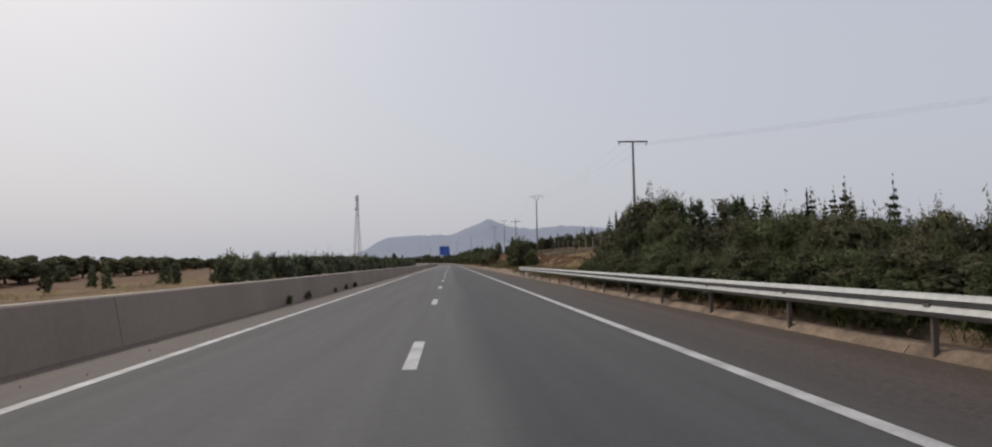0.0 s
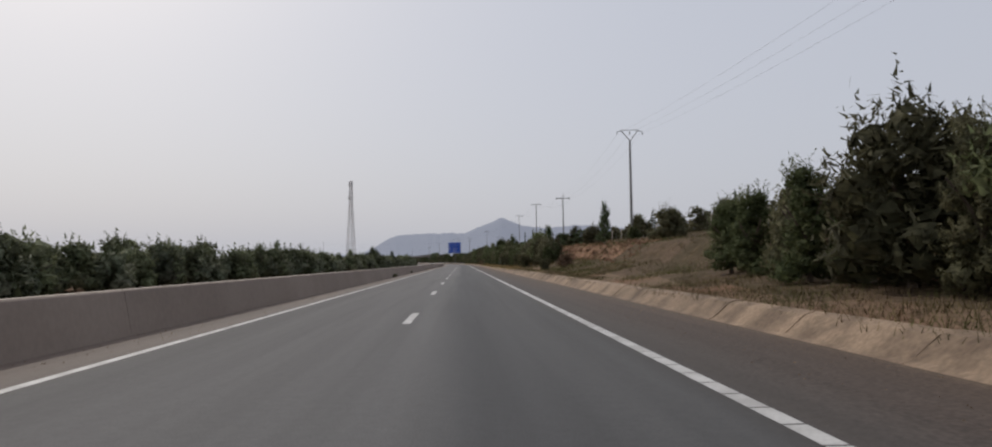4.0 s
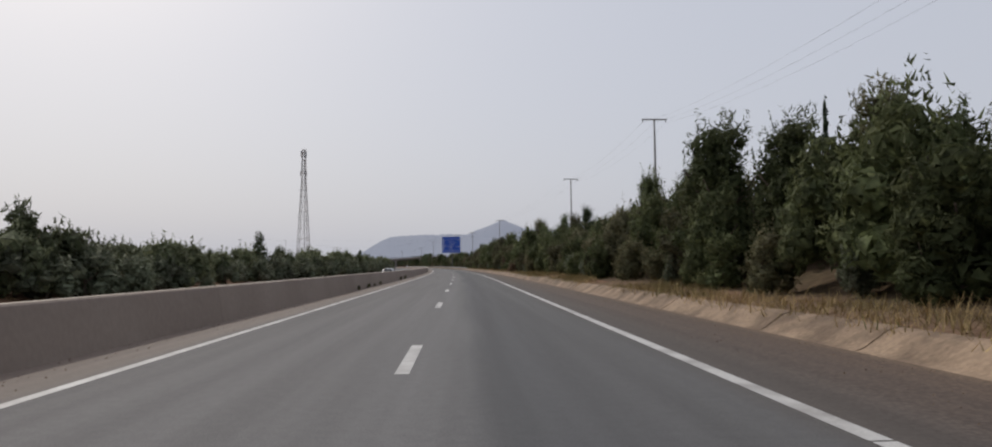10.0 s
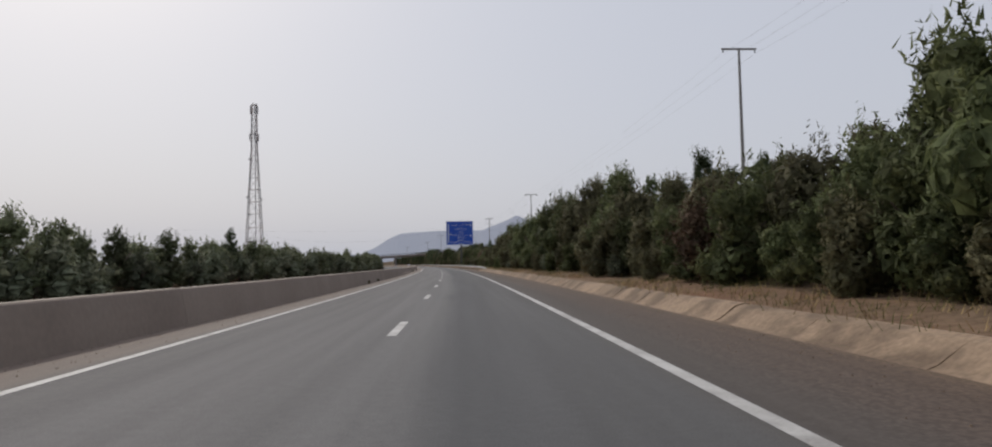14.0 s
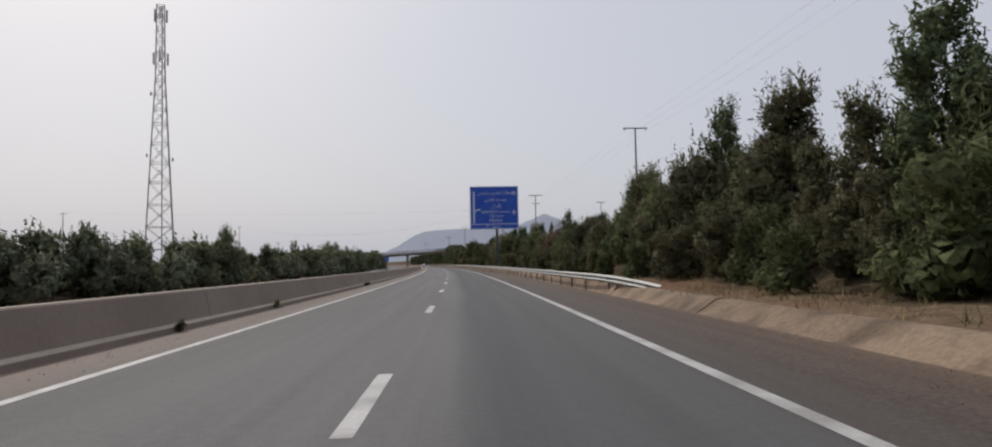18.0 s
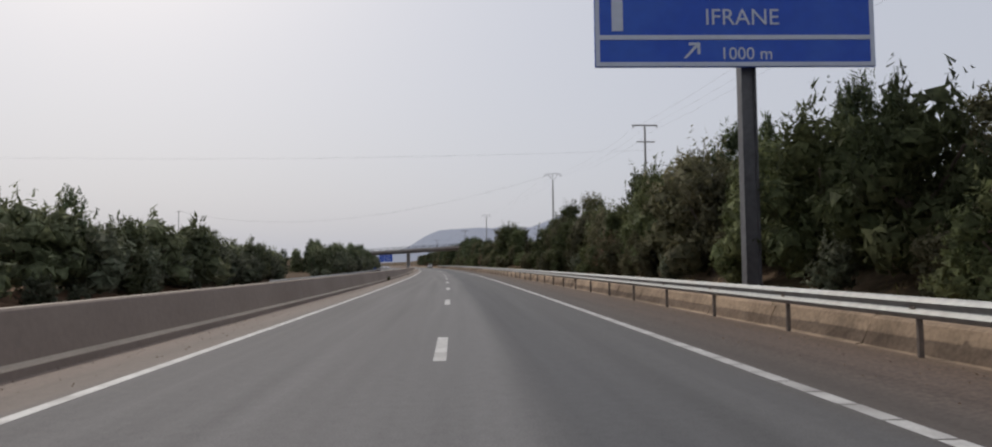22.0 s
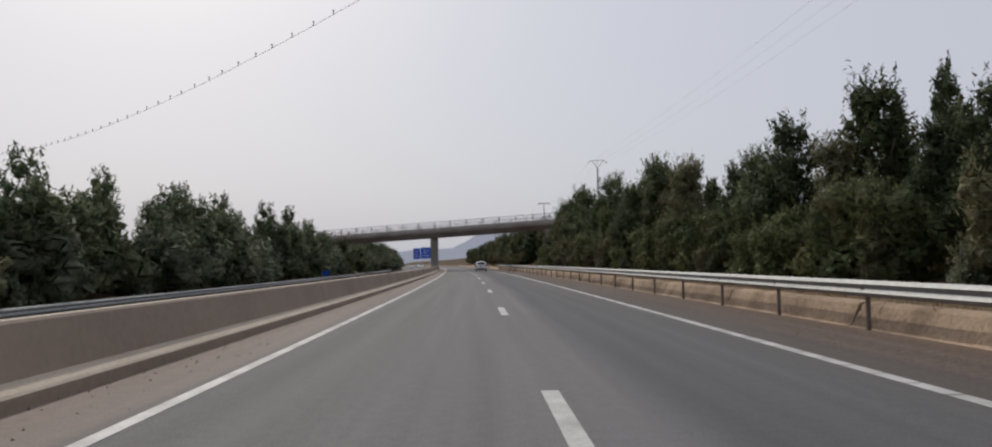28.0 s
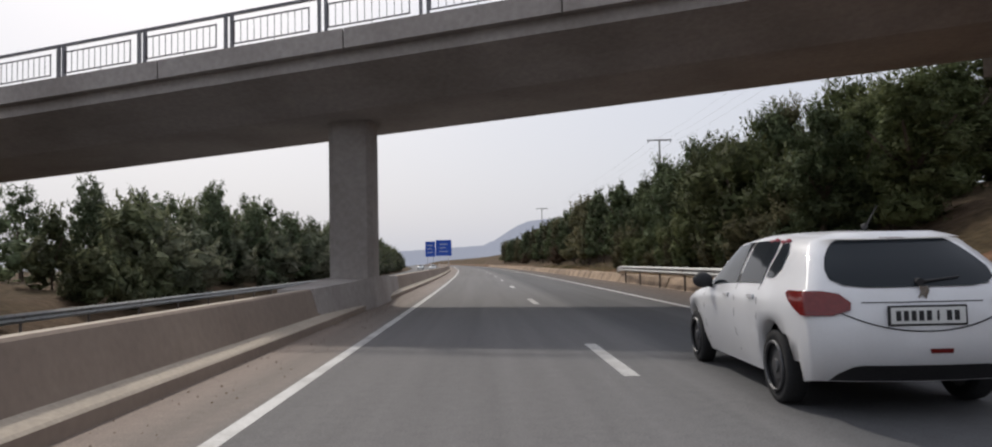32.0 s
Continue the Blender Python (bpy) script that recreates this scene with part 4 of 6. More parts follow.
def leaf_mesh(name, v, f, nor, mat, parent=None):
    ob = mesh_object(name, v, f, mat, parent, smooth=True)
    ob.data.normals_split_custom_set_from_vertices(nor.tolist())
    return ob


class Kind:
    """A plant built once; its places are collected and copied."""

    def __init__(self, name, label, category, group, leaf_mat, blobs, count, leaf, stems, core=0.78, rise=0.6, twig=0.5, seed=1, shoots=0, fine=0):
        self.ob = thing(name, Matrix(), label, category, group)
        v, f, nor = leaf_cloud(seed, blobs, count, leaf, core, rise, twig, shoots, fine)
        leaf_mesh("crown", v, f, nor, leaf_mat, self.ob)
        self.height = float(np.percentile(np.array(v)[:, 2], 99.3))
        verts, faces = [], []
        for k, (p, q, r0, r1) in enumerate(stems):
            p, q = Vector(p), Vector(q)
            mid = p.lerp(q, 0.5) + Vector((math.sin(seed + k), math.cos(seed * 2 + k), 0)) * (q - p).length * 0.04
            a, b = swept([p, mid, q], [r0, (r0 + r1) / 2, r1], 5)
            faces += [tuple(i + len(verts) for i in fc) for fc in b]
            verts += a
        mesh_object("trunk", verts, faces, M_BARK, self.ob)
        self.spots = []

    def add(self, s, l, sx, sz=None, dz=-0.04):
        sz = sx if sz is None else sz
        p = at(s, l, ground_z(s, l) + dz * sz)
        self.spots.append(pose(p.x, p.y, p.z, 0, 0, plant_rng.uniform(0, 360)) @ Matrix.Diagonal((sx, sx * plant_rng.uniform(0.88, 1.14), sz, 1)))

    def grow(self, s, l, top, wide=1.0):
        """Plants one whose top stands at a height above the road."""
        q = max(0.35, (top - ground_z(s, l)) / self.height)
        self.add(s, l, q * wide, q)

    def plant(self):
        for m in self.spots[1:]:
            copy_thing(self.ob, m)
        if self.spots:
            self.ob.matrix_basis = self.spots[0]


plant_rng = random.Random(11)


def lobes(seed, n, spread, h0, h1, r0, r1, taper=0.4):
    """Uneven lobes between two heights, narrower towards the top."""
    r = random.Random(seed)
    out = []
    n, r0, r1 = int(n * 1.7), r0 * 0.8, r1 * 0.78
    for i in range(n):
        f0 = (i + 0.5) / n
        z = h0 + (h1 - h0) * f0 ** 1.2
        a = i * 2.4 + r.uniform(-0.5, 0.5)
        w = spread * (1 - taper * f0) * r.uniform(0.35, 1.0)
        q = r.uniform(r0, r1) * (1 - 0.35 * taper * f0)
        out.append((w * math.cos(a), w * math.sin(a), z, q, q * r.uniform(0.85, 1.15), q * r.uniform(0.75, 1.1)))
    return out


def cone_lobes(seed, h, base_r, n):
    """Whorls of drooping boughs for a conifer."""
    r = random.Random(seed)
    out = []
    for i in range(n):
        f0 = i / (n - 1)
        z = h * (0.1 + 0.86 * f0)
        w = base_r * (1 - f0) ** 0.85
        for j in range(3 if f0 < 0.75 else 1):
            a = i * 1.7 + j * 2.1 + r.uniform(-0.3, 0.3)
            out.append((0.55 * w * math.cos(a), 0.55 * w * math.sin(a), z, 0.5 * w + 0.09, 0.5 * w + 0.09, 0.05 * h * (1.1 - 0.6 * f0)))
    return out


def fork(h, spread, r, seed, n=4):
    q = random.Random(seed)
    out = [((0, 0, -0.2), (0.05 * spread, 0, h * 0.45), r, r * 0.7)]
    for i in range(n):
        a = i * 6.28 / n + q.uniform(-0.4, 0.4)
        out.append(((0.05 * spread, 0, h * 0.4), (spread * math.cos(a), spread * math.sin(a), h * q.uniform(0.6, 0.8)), r * 0.6, r * 0.2))
    return out


ROADSIDE = "plants along the motorway"
FARSIDE = "plants beyond the opposite carriageway"
SHRUB_A = Kind("roadside_shrub", "dense rounded olive-green shrub on the roadside bank", "shrub", ROADSIDE, M_LEAF_OLIVE, lobes(1, 9, 0.95, 0.35, 2.3, 0.65, 0.95), 3600, 0.125, fork(2.2, 0.7, 0.09, 1), core=0.74, twig=0.3, seed=1, shoots=60, fine=1)
SHRUB_B = Kind("acacia_shrub", "dark green bushy acacia shrub beside the gutter", "shrub", ROADSIDE, M_LEAF_GREEN, lobes(2, 11, 1.1, 0.4, 2.6, 0.55, 0.9), 3600, 0.13, fork(2.5, 0.8, 0.1, 2), core=0.74, twig=0.34, seed=2, shoots=60, fine=1)
SHRUB_C = Kind("oleander_bush", "low grey-green oleander bush at the foot of the bank", "bush", ROADSIDE, M_LEAF_GREY, lobes(3, 7, 0.7, 0.25, 1.3, 0.35, 0.55), 1100, 0.17, fork(1.3, 0.5, 0.05, 3), core=0.6, rise=1.0, twig=0.35, seed=3, shoots=50)
SHRUB_DRY = Kind("withered_bush", "withered brown bush between green shrubs", "bush", ROADSIDE, M_LEAF_DRY, lobes(4, 8, 0.8, 0.3, 1.8, 0.45, 0.75), 4200, 0.085, fork(1.7, 0.6, 0.06, 4), core=0.58, twig=0.32, seed=4, shoots=40, fine=1)
TREE_A = Kind("acacia_tree", "tall feathery acacia tree rising behind the shrubs", "tree", ROADSIDE, M_LEAF_GREEN, lobes(5, 15, 1.3, 0.5, 5.3, 0.6, 1.05, 0.6), 4700, 0.15, fork(5.0, 1.1, 0.14, 5, 5), core=0.68, twig=0.42, seed=5, shoots=170, fine=1)
TREE_B = Kind("tamarisk_tree", "tall olive-green tamarisk tree with loose top sprays", "tree", ROADSIDE, M_LEAF_OLIVE, lobes(6, 15, 1.2, 0.45, 5.4, 0.55, 1.0, 0.65), 4700, 0.14, fork(5.2, 0.9, 0.13, 6, 5), core=0.68, rise=0.9, twig=0.45, seed=6, shoots=180, fine=1)
PINE = Kind("pine_tree", "young Aleppo pine with upswept needle sprays", "tree", ROADSIDE, M_LEAF_PINE, lobes(7, 18, 1.75, 0.7, 5.7, 0.5, 0.95, 0.72), 4700, 0.15, fork(6.0, 0.7, 0.14, 7, 4), core=0.66, rise=1.2, twig=0.45, seed=7, shoots=220, fine=1)
BACK_TREE = Kind("hedge_tree", "olive-green tree in the second row of the bank", "tree", ROADSIDE, M_LEAF_OLIVE, lobes(15, 12, 1.3, 0.9, 5.3, 0.65, 1.1, 0.6), 900, 0.29, fork(5.0, 1.0, 0.14, 15, 4), core=0.66, rise=0.9, twig=0.5, seed=15, shoots=70)
BACK_PINE = Kind("hedge_pine", "dark green pine in the second row of the bank", "tree", ROADSIDE, M_LEAF_PINE, lobes(16, 13, 1.6, 0.9, 5.7, 0.5, 0.95, 0.75), 900, 0.28, fork(6.0, 0.6, 0.14, 16, 4), core=0.66, rise=1.2, twig=0.5, seed=16, shoots=90)
CYPRESS = Kind("cypress_tree", "slim dark columnar cypress on the plateau", "tree", "conifers on the plateau", M_LEAF_DARK, [(0, 0, 0.8 + i * 0.9, 0.55 - 0.035 * i, 0.55 - 0.035 * i, 0.85) for i in range(11)], 700, 0.4, [((0, 0, -0.2), (0, 0, 4), 0.14, 0.08)], core=0.8, rise=2.5, twig=0.35, seed=8)
SPRUCE = Kind("conifer_tree", "dark open conifer with tiers of short boughs", "tree", "conifers on the plateau", M_LEAF_DARK, cone_lobes(9, 10.0, 1.7, 12), 700, 0.45, [((0, 0, -0.2), (0, 0, 9.2), 0.15, 0.04)], core=0.7, rise=-0.3, twig=0.4, seed=9)
FAR_SHRUB = Kind("verge_shrub", "dark rounded shrub on the verge beyond the opposite carriageway", "shrub", FARSIDE, M_LEAF_HAZED, lobes(10, 8, 1.05, 0.4, 2.2, 0.65, 1.0), 700, 0.22, fork(2.2, 0.7, 0.09, 10), core=0.74, twig=0.36, seed=10, shoots=25)
FAR_TREE = Kind("verge_tree", "bushy green tree on the verge beyond the opposite carriageway", "tree", FARSIDE, M_LEAF_HAZED, lobes(12, 12, 1.3, 0.5, 4.3, 0.65, 1.05, 0.6), 950, 0.21, fork(4.2, 0.9, 0.12, 12), core=0.7, rise=0.9, twig=0.42, seed=12, shoots=70)
FAR_PINE = Kind("verge_pine", "young dark green pine on the verge beyond the opposite carriageway", "tree", FARSIDE, M_LEAF_PINE_HAZED, lobes(13, 14, 1.6, 0.5, 5.5, 0.5, 0.95, 0.75), 1300, 0.19, fork(5.4, 0.6, 0.12, 13), core=0.68, rise=1.2, twig=0.46, seed=13, shoots=110)
PLATEAU_SHRUB = Kind("plateau_shrub", "rounded olive-green shrub standing on the plateau", "shrub", "conifers on the plateau", M_LEAF_OLIVE, lobes(18, 7, 1.0, 0.4, 2.2, 0.7, 1.0), 600, 0.3, fork(2.2, 0.7, 0.09, 18), core=0.74, twig=0.4, seed=18)
LOW_OLIVE = Kind("low_shrub", "low olive-green shrub at the foot of the bank", "shrub", ROADSIDE, M_LEAF_OLIVE, lobes(31, 8, 0.95, 0.35, 2.2, 0.65, 0.95), 2100, 0.12, fork(2.0, 0.7, 0.08, 31, 3), core=0.68, twig=0.32, seed=31, shoots=30, fine=1)
LOW_GREEN = Kind("low_shrub", "low dark green shrub at the foot of the bank", "shrub", ROADSIDE, M_LEAF_GREEN, lobes(32, 9, 1.05, 0.35, 2.3, 0.6, 0.9), 2100, 0.12, fork(2.1, 0.7, 0.08, 32, 3), core=0.68, twig=0.36, seed=32, shoots=30, fine=1)
VERGE_BUSH = Kind("verge_bush", "grey-green bush in front of the verge trees", "bush", FARSIDE, M_LEAF_GREY, lobes(41, 7, 1.1, 0.35, 1.9, 0.6, 0.95), 600, 0.22, fork(1.9, 0.7, 0.08, 41, 3), core=0.74, twig=0.36, seed=41, shoots=20)
THICKET = Kind("scrub_thicket", "dark green tangled scrub pressed against the guard rail", "shrub", ROADSIDE, M_LEAF_GREEN, lobes(33, 9, 1.0, 0.35, 2.2, 0.6, 0.9), 2100, 0.12, fork(2.0, 0.7, 0.08, 33, 3), core=0.72, twig=0.34, seed=33, shoots=30, fine=1)
ORCHARD = Kind("orchard_tree", "small dark olive tree in rows across the field", "tree", "orchard rows across the field", M_LEAF_OLIVE, lobes(42, 7, 1.0, 0.9, 2.6, 0.6, 0.95), 300, 0.35, fork(2.4, 0.6, 0.1, 42, 3), core=0.76, twig=0.36, seed=42)
KINDS = [THICKET, VERGE_BUSH, ORCHARD, LOW_OLIVE, LOW_GREEN, PLATEAU_SHRUB, SHRUB_A, SHRUB_B, SHRUB_C, SHRUB_DRY, TREE_A, TREE_B, PINE, BACK_TREE, BACK_PINE, CYPRESS, SPRUCE, FAR_SHRUB, FAR_TREE, FAR_PINE]

R = plant_rng
# right-hand bank: height of the hedge above the road along the way, 0 where the bank is open
HEDGE = [(-40, 2.3), (14, 2.4), (20, 2.25), (29, 2.4), (36, 4.0), (41, 4.2), (42, 0), (97, 0), (98, 3.2), (105, 3.8), (113, 4.4), (127, 4.3), (128, 0), (176, 0), (177, 3.4), (186, 4.3), (193, 5.0), (198, 4.2),
         (204, 4.6), (211, 4.0), (212, 0), (222, 0), (223, 3.6), (228, 4.6), (245, 4.8), (263, 5.1), (290, 5.2), (312, 4.6), (324, 5.6), (337, 4.6), (348, 6.4), (358, 6.0), (374, 4.8)]
HEDGE += [(390, 5.5), (400, 6.8), (420, 6.8), (455, 6.2), (464, 5.0), (472, 6.2), (486, 5.2), (503, 4.5), (516, 4.5), (530, 5.2), (546, 5.2), (562, 5.6), (577, 6.3), (600, 5.6), (614, 6.4), (628, 5.4), (629, 0), (658, 0),
          (659, 4.4), (672, 5.0), (700, 5.6), (720, 6.1), (735, 6.5), (754, 7.4), (766, 6.4), (785, 8.0), (792, 7.2), (793, 0), (819, 0), (820, 6.6), (835, 7.8), (850, 8.4), (1000, 6.5)]
# taller trees that rise out of the hedge: kind, metres along, offset, height of the top above the road, slimness
for kind, s, l, top, wide in ((PINE, 213, 15, 6.8, 0.9), (SPRUCE, 230, 16.5, 7.8, 1.2), (TREE_A, 238.5, 11.2, 6.3, 0.65), (CYPRESS, 268.7, 18, 8.8, 0.9),
                              (TREE_B, 261, 12.5, 5.9, 1.0), (CYPRESS, 278.5, 17, 8.6, 0.9), (TREE_A, 274.5, 10.6, 6.9, 1.0), (TREE_B, 266, 12, 6.0, 1.1), (TREE_A, 271.5, 12, 6.4, 1.0), (PINE, 283, 12.5, 6.2, 0.9), (TREE_A, 288, 11.5, 6.6, 0.75)):
    kind.grow(s, l, top, wide * (1.15 if s < 700 else 1.4))
for kind, s, l, top, wide in ((PINE, 317, 13, 6.8, 0.9), (TREE_B, 324, 13, 6.6, 1.0), (PINE, 331, 13, 7.0, 0.8), (TREE_A, 344, 12.5, 6.5, 1.1), (TREE_B, 349, 12.5, 7.6, 1.1), (PINE, 363, 13, 6.2, 0.9),
                              (PINE, 381, 13, 6.4, 0.9), (TREE_A, 394, 12, 6.9, 1.1), (TREE_A, 399, 13, 8.0, 0.9), (TREE_B, 405, 13, 8.0, 0.9), (PINE, 418, 13, 7.8, 0.9), (PINE, 440, 13, 7.8, 0.9)):
    kind.grow(s, l, top, wide * (1.15 if s < 700 else 1.4))
for kind, s, l, top, wide in ((PINE, 461, 12, 7.2, 1.1), (TREE_B, 469, 12, 7.3, 1.15), (PINE, 476, 12.5, 8.0, 0.8), (TREE_A, 490, 12.5, 7.0, 1.1), (TREE_B, 494, 13, 6.6, 1.0), (TREE_B, 486.5, 11.6, 6.3, 1.15), (PINE, 522, 13, 6.6, 0.8), (TREE_A, 514, 14, 5.6, 1.0),
                              (PINE, 543, 13, 6.4, 0.8), (TREE_B, 550, 13, 6.8, 1.0), (PINE, 567, 13, 7.0, 0.8), (PINE, 577, 13, 7.4, 1.0), (TREE_B, 582, 13, 6.9, 1.1), (TREE_A, 588, 12, 7.0, 1.1)):
    kind.grow(s, l, top, wide * (1.15 if s < 700 else 1.4))
for kind, s, l, top, wide in ((TREE_B, 607, 12.5, 7.2, 1.0), (TREE_A, 617, 12.5, 7.4, 1.0), (TREE_A, 716.5, 12.5, 7.3, 0.8), (TREE_B, 735.5, 12, 6.9, 0.9), (TREE_A, 739.5, 12, 7.3, 0.9), (PINE, 744, 12.5, 8.5, 0.9), (TREE_A, 748, 13, 8.0, 1.0), (PINE, 761, 13, 9.3, 0.9), (PINE, 769, 12, 8.6, 0.9), (PINE, 776, 12.5, 9.7, 0.9),
                              (TREE_B, 783, 13, 8.8, 1.0), (PINE, 829, 13, 8.6, 0.8), (PINE, 841, 13, 8.9, 0.9)):
    kind.grow(s, l, top, wide * (1.15 if s < 700 else 1.4))
s = -6.0
while s < 1000:
    h = lerp_table(s, HEDGE)
    if h > 1.5:
        k = h * R.uniform(0.8, 1.04)
        l = R.uniform(10.6, 12.2)
        kind = R.choice([SHRUB_A, SHRUB_B] if s < 34 else [SHRUB_A, SHRUB_B, SHRUB_B, TREE_A, TREE_B] if s < 680 else [TREE_A, TREE_B, PINE, PINE, SHRUB_B] if s < 850 else [BACK_TREE, BACK_PINE])
        q = max(0.5, (k - ground_z(s, l)) / kind.height)
        kind.add(s, l, q * R.uniform(0.9, 1.05) if kind.height < 4.2 else max(0.75, q * 1.15), q)
        if (34 < s < 60 or s > 225) and R.random() < 0.8:
            l2, k2 = R.uniform(13.2, 16.5), h * R.uniform(0.8, 1.04)
            kind = R.choice([BACK_TREE, BACK_TREE, BACK_PINE] if s < 680 else [BACK_TREE, BACK_PINE, BACK_PINE])
            q = max(0.5, (k2 + 0.4 - ground_z(s, l2)) / kind.height)
            kind.add(s + R.uniform(-1, 1), l2, max(0.75, q * 1.1), q)
        if 225 < s < 850 and R.random() < 0.85 or s < 225 and R.random() < 0.15:
            R.choice([SHRUB_C, LOW_GREEN, LOW_OLIVE, LOW_OLIVE]).add(s + R.uniform(0, 2), R.uniform(8.9, 9.9), R.uniform(0.5, 0.9))
        if 690 < s < 850 and R.random() < 0.75:
            R.choice([LOW_GREEN, LOW_OLIVE]).add(s + R.uniform(0, 2), R.uniform(9.4, 10.4), R.uniform(0.85, 1.25))
        if 475 < s < 628 and R.random() < 0.95:
            R.choice([LOW_GREEN, LOW_OLIVE]).add(s + R.uniform(0, 2), R.uniform(10.2, 12.8), R.uniform(0.7, 1.1))
        if 225 < s < 480 and R.random() < 0.85:
            R.choice([LOW_GREEN, LOW_OLIVE]).add(s + R.uniform(0, 2), R.uniform(9.6, 11.2), R.uniform(0.8, 1.2))
        if s > 255 and R.random() < 0.12:
            BACK_PINE.grow(s + 1.2, R.uniform(13, 15), h * R.uniform(1.05, 1.18) + 0.3, 0.72)
        elif s > 200 and R.random() < 0.06:
            SHRUB_DRY.add(s + 1.5, R.uniform(9.6, 10.6), R.uniform(0.9, 1.5))
    s += R.uniform(2.5, 3.7) if h > 4.8 or h < 1.5 else R.uniform(2.0, 2.9)
for i in range(46):
    R.choice([LOW_OLIVE, LOW_GREEN, SHRUB_C]).add(R.uniform(2, 37), R.uniform(8.2, 9.8), R.uniform(0.45, 0.8))
for i in range(58):
    R.choice([LOW_OLIVE, LOW_GREEN, LOW_OLIVE]).add(7 + i * 0.52 + R.uniform(-0.3, 0.3), R.uniform(7.6, 8.4), R.uniform(0.5, 0.7), R.uniform(0.32, 0.5))
for i in range(9):
    BACK_TREE.add(R.uniform(166, 200), R.uniform(24, 31), R.uniform(0.8, 1.1), R.uniform(0.45, 0.65))
for i in range(16):
    R.choice([SPRUCE, SPRUCE, BACK_TREE]).add(R.uniform(676, 706), R.uniform(31, 46), R.uniform(0.7, 1.0), R.uniform(0.5, 0.7))
for i in range(10):
    PLATEAU_SHRUB.add(R.uniform(672, 705), R.uniform(29, 34), R.uniform(0.8, 1.3))
for i in range(26):
    (CYPRESS if i % 5 == 0 else SPRUCE).add(R.uniform(655, 672), R.uniform(30, 46), R.uniform(0.5, 0.75), R.uniform(0.3, 0.48))
for i in range(12):
    PLATEAU_SHRUB.add(R.uniform(650, 670), R.uniform(28, 32), R.uniform(0.9, 1.4), R.uniform(0.6, 0.9))
# single plants that stand out
for kind, s, l, sx, sz in ((SHRUB_DRY, 515, 10.5, 1.7, 1.75), (SHRUB_DRY, 518.5, 10.0, 1.0, 0.8), (SHRUB_C, 510.5, 11.0, 1.5, 1.7), (SHRUB_B, 272.5, 9.8, 1.0, 1.2), (TREE_B, 239, 10.6, 0.7, 0.4), (TREE_A, 676, 13.5, 1.7, 1.0), (TREE_B, 671, 14.5, 1.6, 0.95), (TREE_A, 186.5, 10.8, 1.1, 0.62), (SHRUB_A, 189.5, 10.6, 1.1, 1.1), (TREE_B, 184, 10.5, 1.0, 0.55), (LOW_OLIVE, 164.5, 8.8, 0.5, 0.45), (LOW_GREEN, 170, 9.2, 0.4, 0.3), (TREE_A, 669, 12.0, 1.9, 1.25), (TREE_B, 672.5, 11.0, 1.8, 1.15), (TREE_A, 666, 13.0, 1.6, 1.0), (SHRUB_B, 668, 9.9, 1.4, 1.2),
                           (SHRUB_B, 192, 11.2, 1.35, 1.3), (SHRUB_A, 156, 18.0, 1.2, 1.0), (SHRUB_DRY, 160, 10.0, 0.8, 0.6), (SHRUB_DRY, 221.0, 10.4, 0.85, 0.8), (SHRUB_B, 211.5, 10.2, 1.1, 1.0), (SHRUB_DRY, 352, 8.6, 0.75, 0.6), (SHRUB_DRY, 797, 11.5, 1.5, 1.5), (SHRUB_DRY, 801, 14.5, 1.7, 1.4),
                           (SHRUB_A, 38.5, 11.2, 1.6, 1.5), (SHRUB_B, 42, 11.6, 1.3, 1.25), (TREE_A, 36.5, 12.0, 1.0, 0.7), (SPRUCE, 241, 16.0, 0.7, 0.5), (PINE, 786, 12.0, 1.3, 1.25), (SHRUB_DRY, 318, 10, 0.9, 1.1)):
    kind.add(s, l, sx, sz)
for kind, s, l, top, wide in ((SHRUB_A, 180.5, 10.8, 4.0, 1.15), (SHRUB_A, 174, 15, 5.0, 1.2), (PINE, 167.5, 15, 6.8, 0.75), (SHRUB_B, 166, 17.5, 4.5, 1.1), (SHRUB_A, 170, 18.5, 4.7, 1.1), (SHRUB_B, 648.3, 11.4, 2.9, 1.4), (SHRUB_B, 108, 11, 4.6, 1.1), (SHRUB_A, 113.5, 11.2, 4.9, 1.1), (SHRUB_A, 103.5, 11, 4.1, 1.0)):
    kind.grow(s, l, top, wide)

for i in range(8):
    R.choice([BACK_TREE, BACK_PINE, SHRUB_A]).add(R.uniform(206, 226), R.uniform(17, 21), R.uniform(0.8, 1.2), R.uniform(0.35, 0.55))
for i in range(6):
    R.choice([SHRUB_B, SHRUB_A]).add(R.uniform(203, 213), R.uniform(9.6, 11.5), R.uniform(0.7, 1.1))
# tall trees behind the bridge ramp
for i in range(12):
    R.choice([TREE_A, TREE_B, PINE]).add(819 + i * 1.9, R.uniform(12.5, 15.5) + 6 * (i % 2), R.uniform(1.2, 1.5), R.uniform(0.86, 1.15))
SIDE = random.Random(77)
for i in range(10):
    SIDE.choice([TREE_A, TREE_B]).add(826 + i * 1.3, SIDE.uniform(21, 27), SIDE.uniform(1.2, 1.5), SIDE.uniform(0.85, 1.1))
for s, top in ((44, 4.9), (34.2, 4.0), (27.4, 4.3), (24.3, 3.5)):
    SPRUCE.grow(s, 16.0, top, 0.8)
# dense scrub pressing against the first guard rail
for i in range(75):
    THICKET.add(4 + i * 0.46 + SIDE.uniform(-0.3, 0.3), SIDE.uniform(7.25, 7.9), SIDE.uniform(0.42, 0.6), SIDE.uniform(0.26, 0.4))
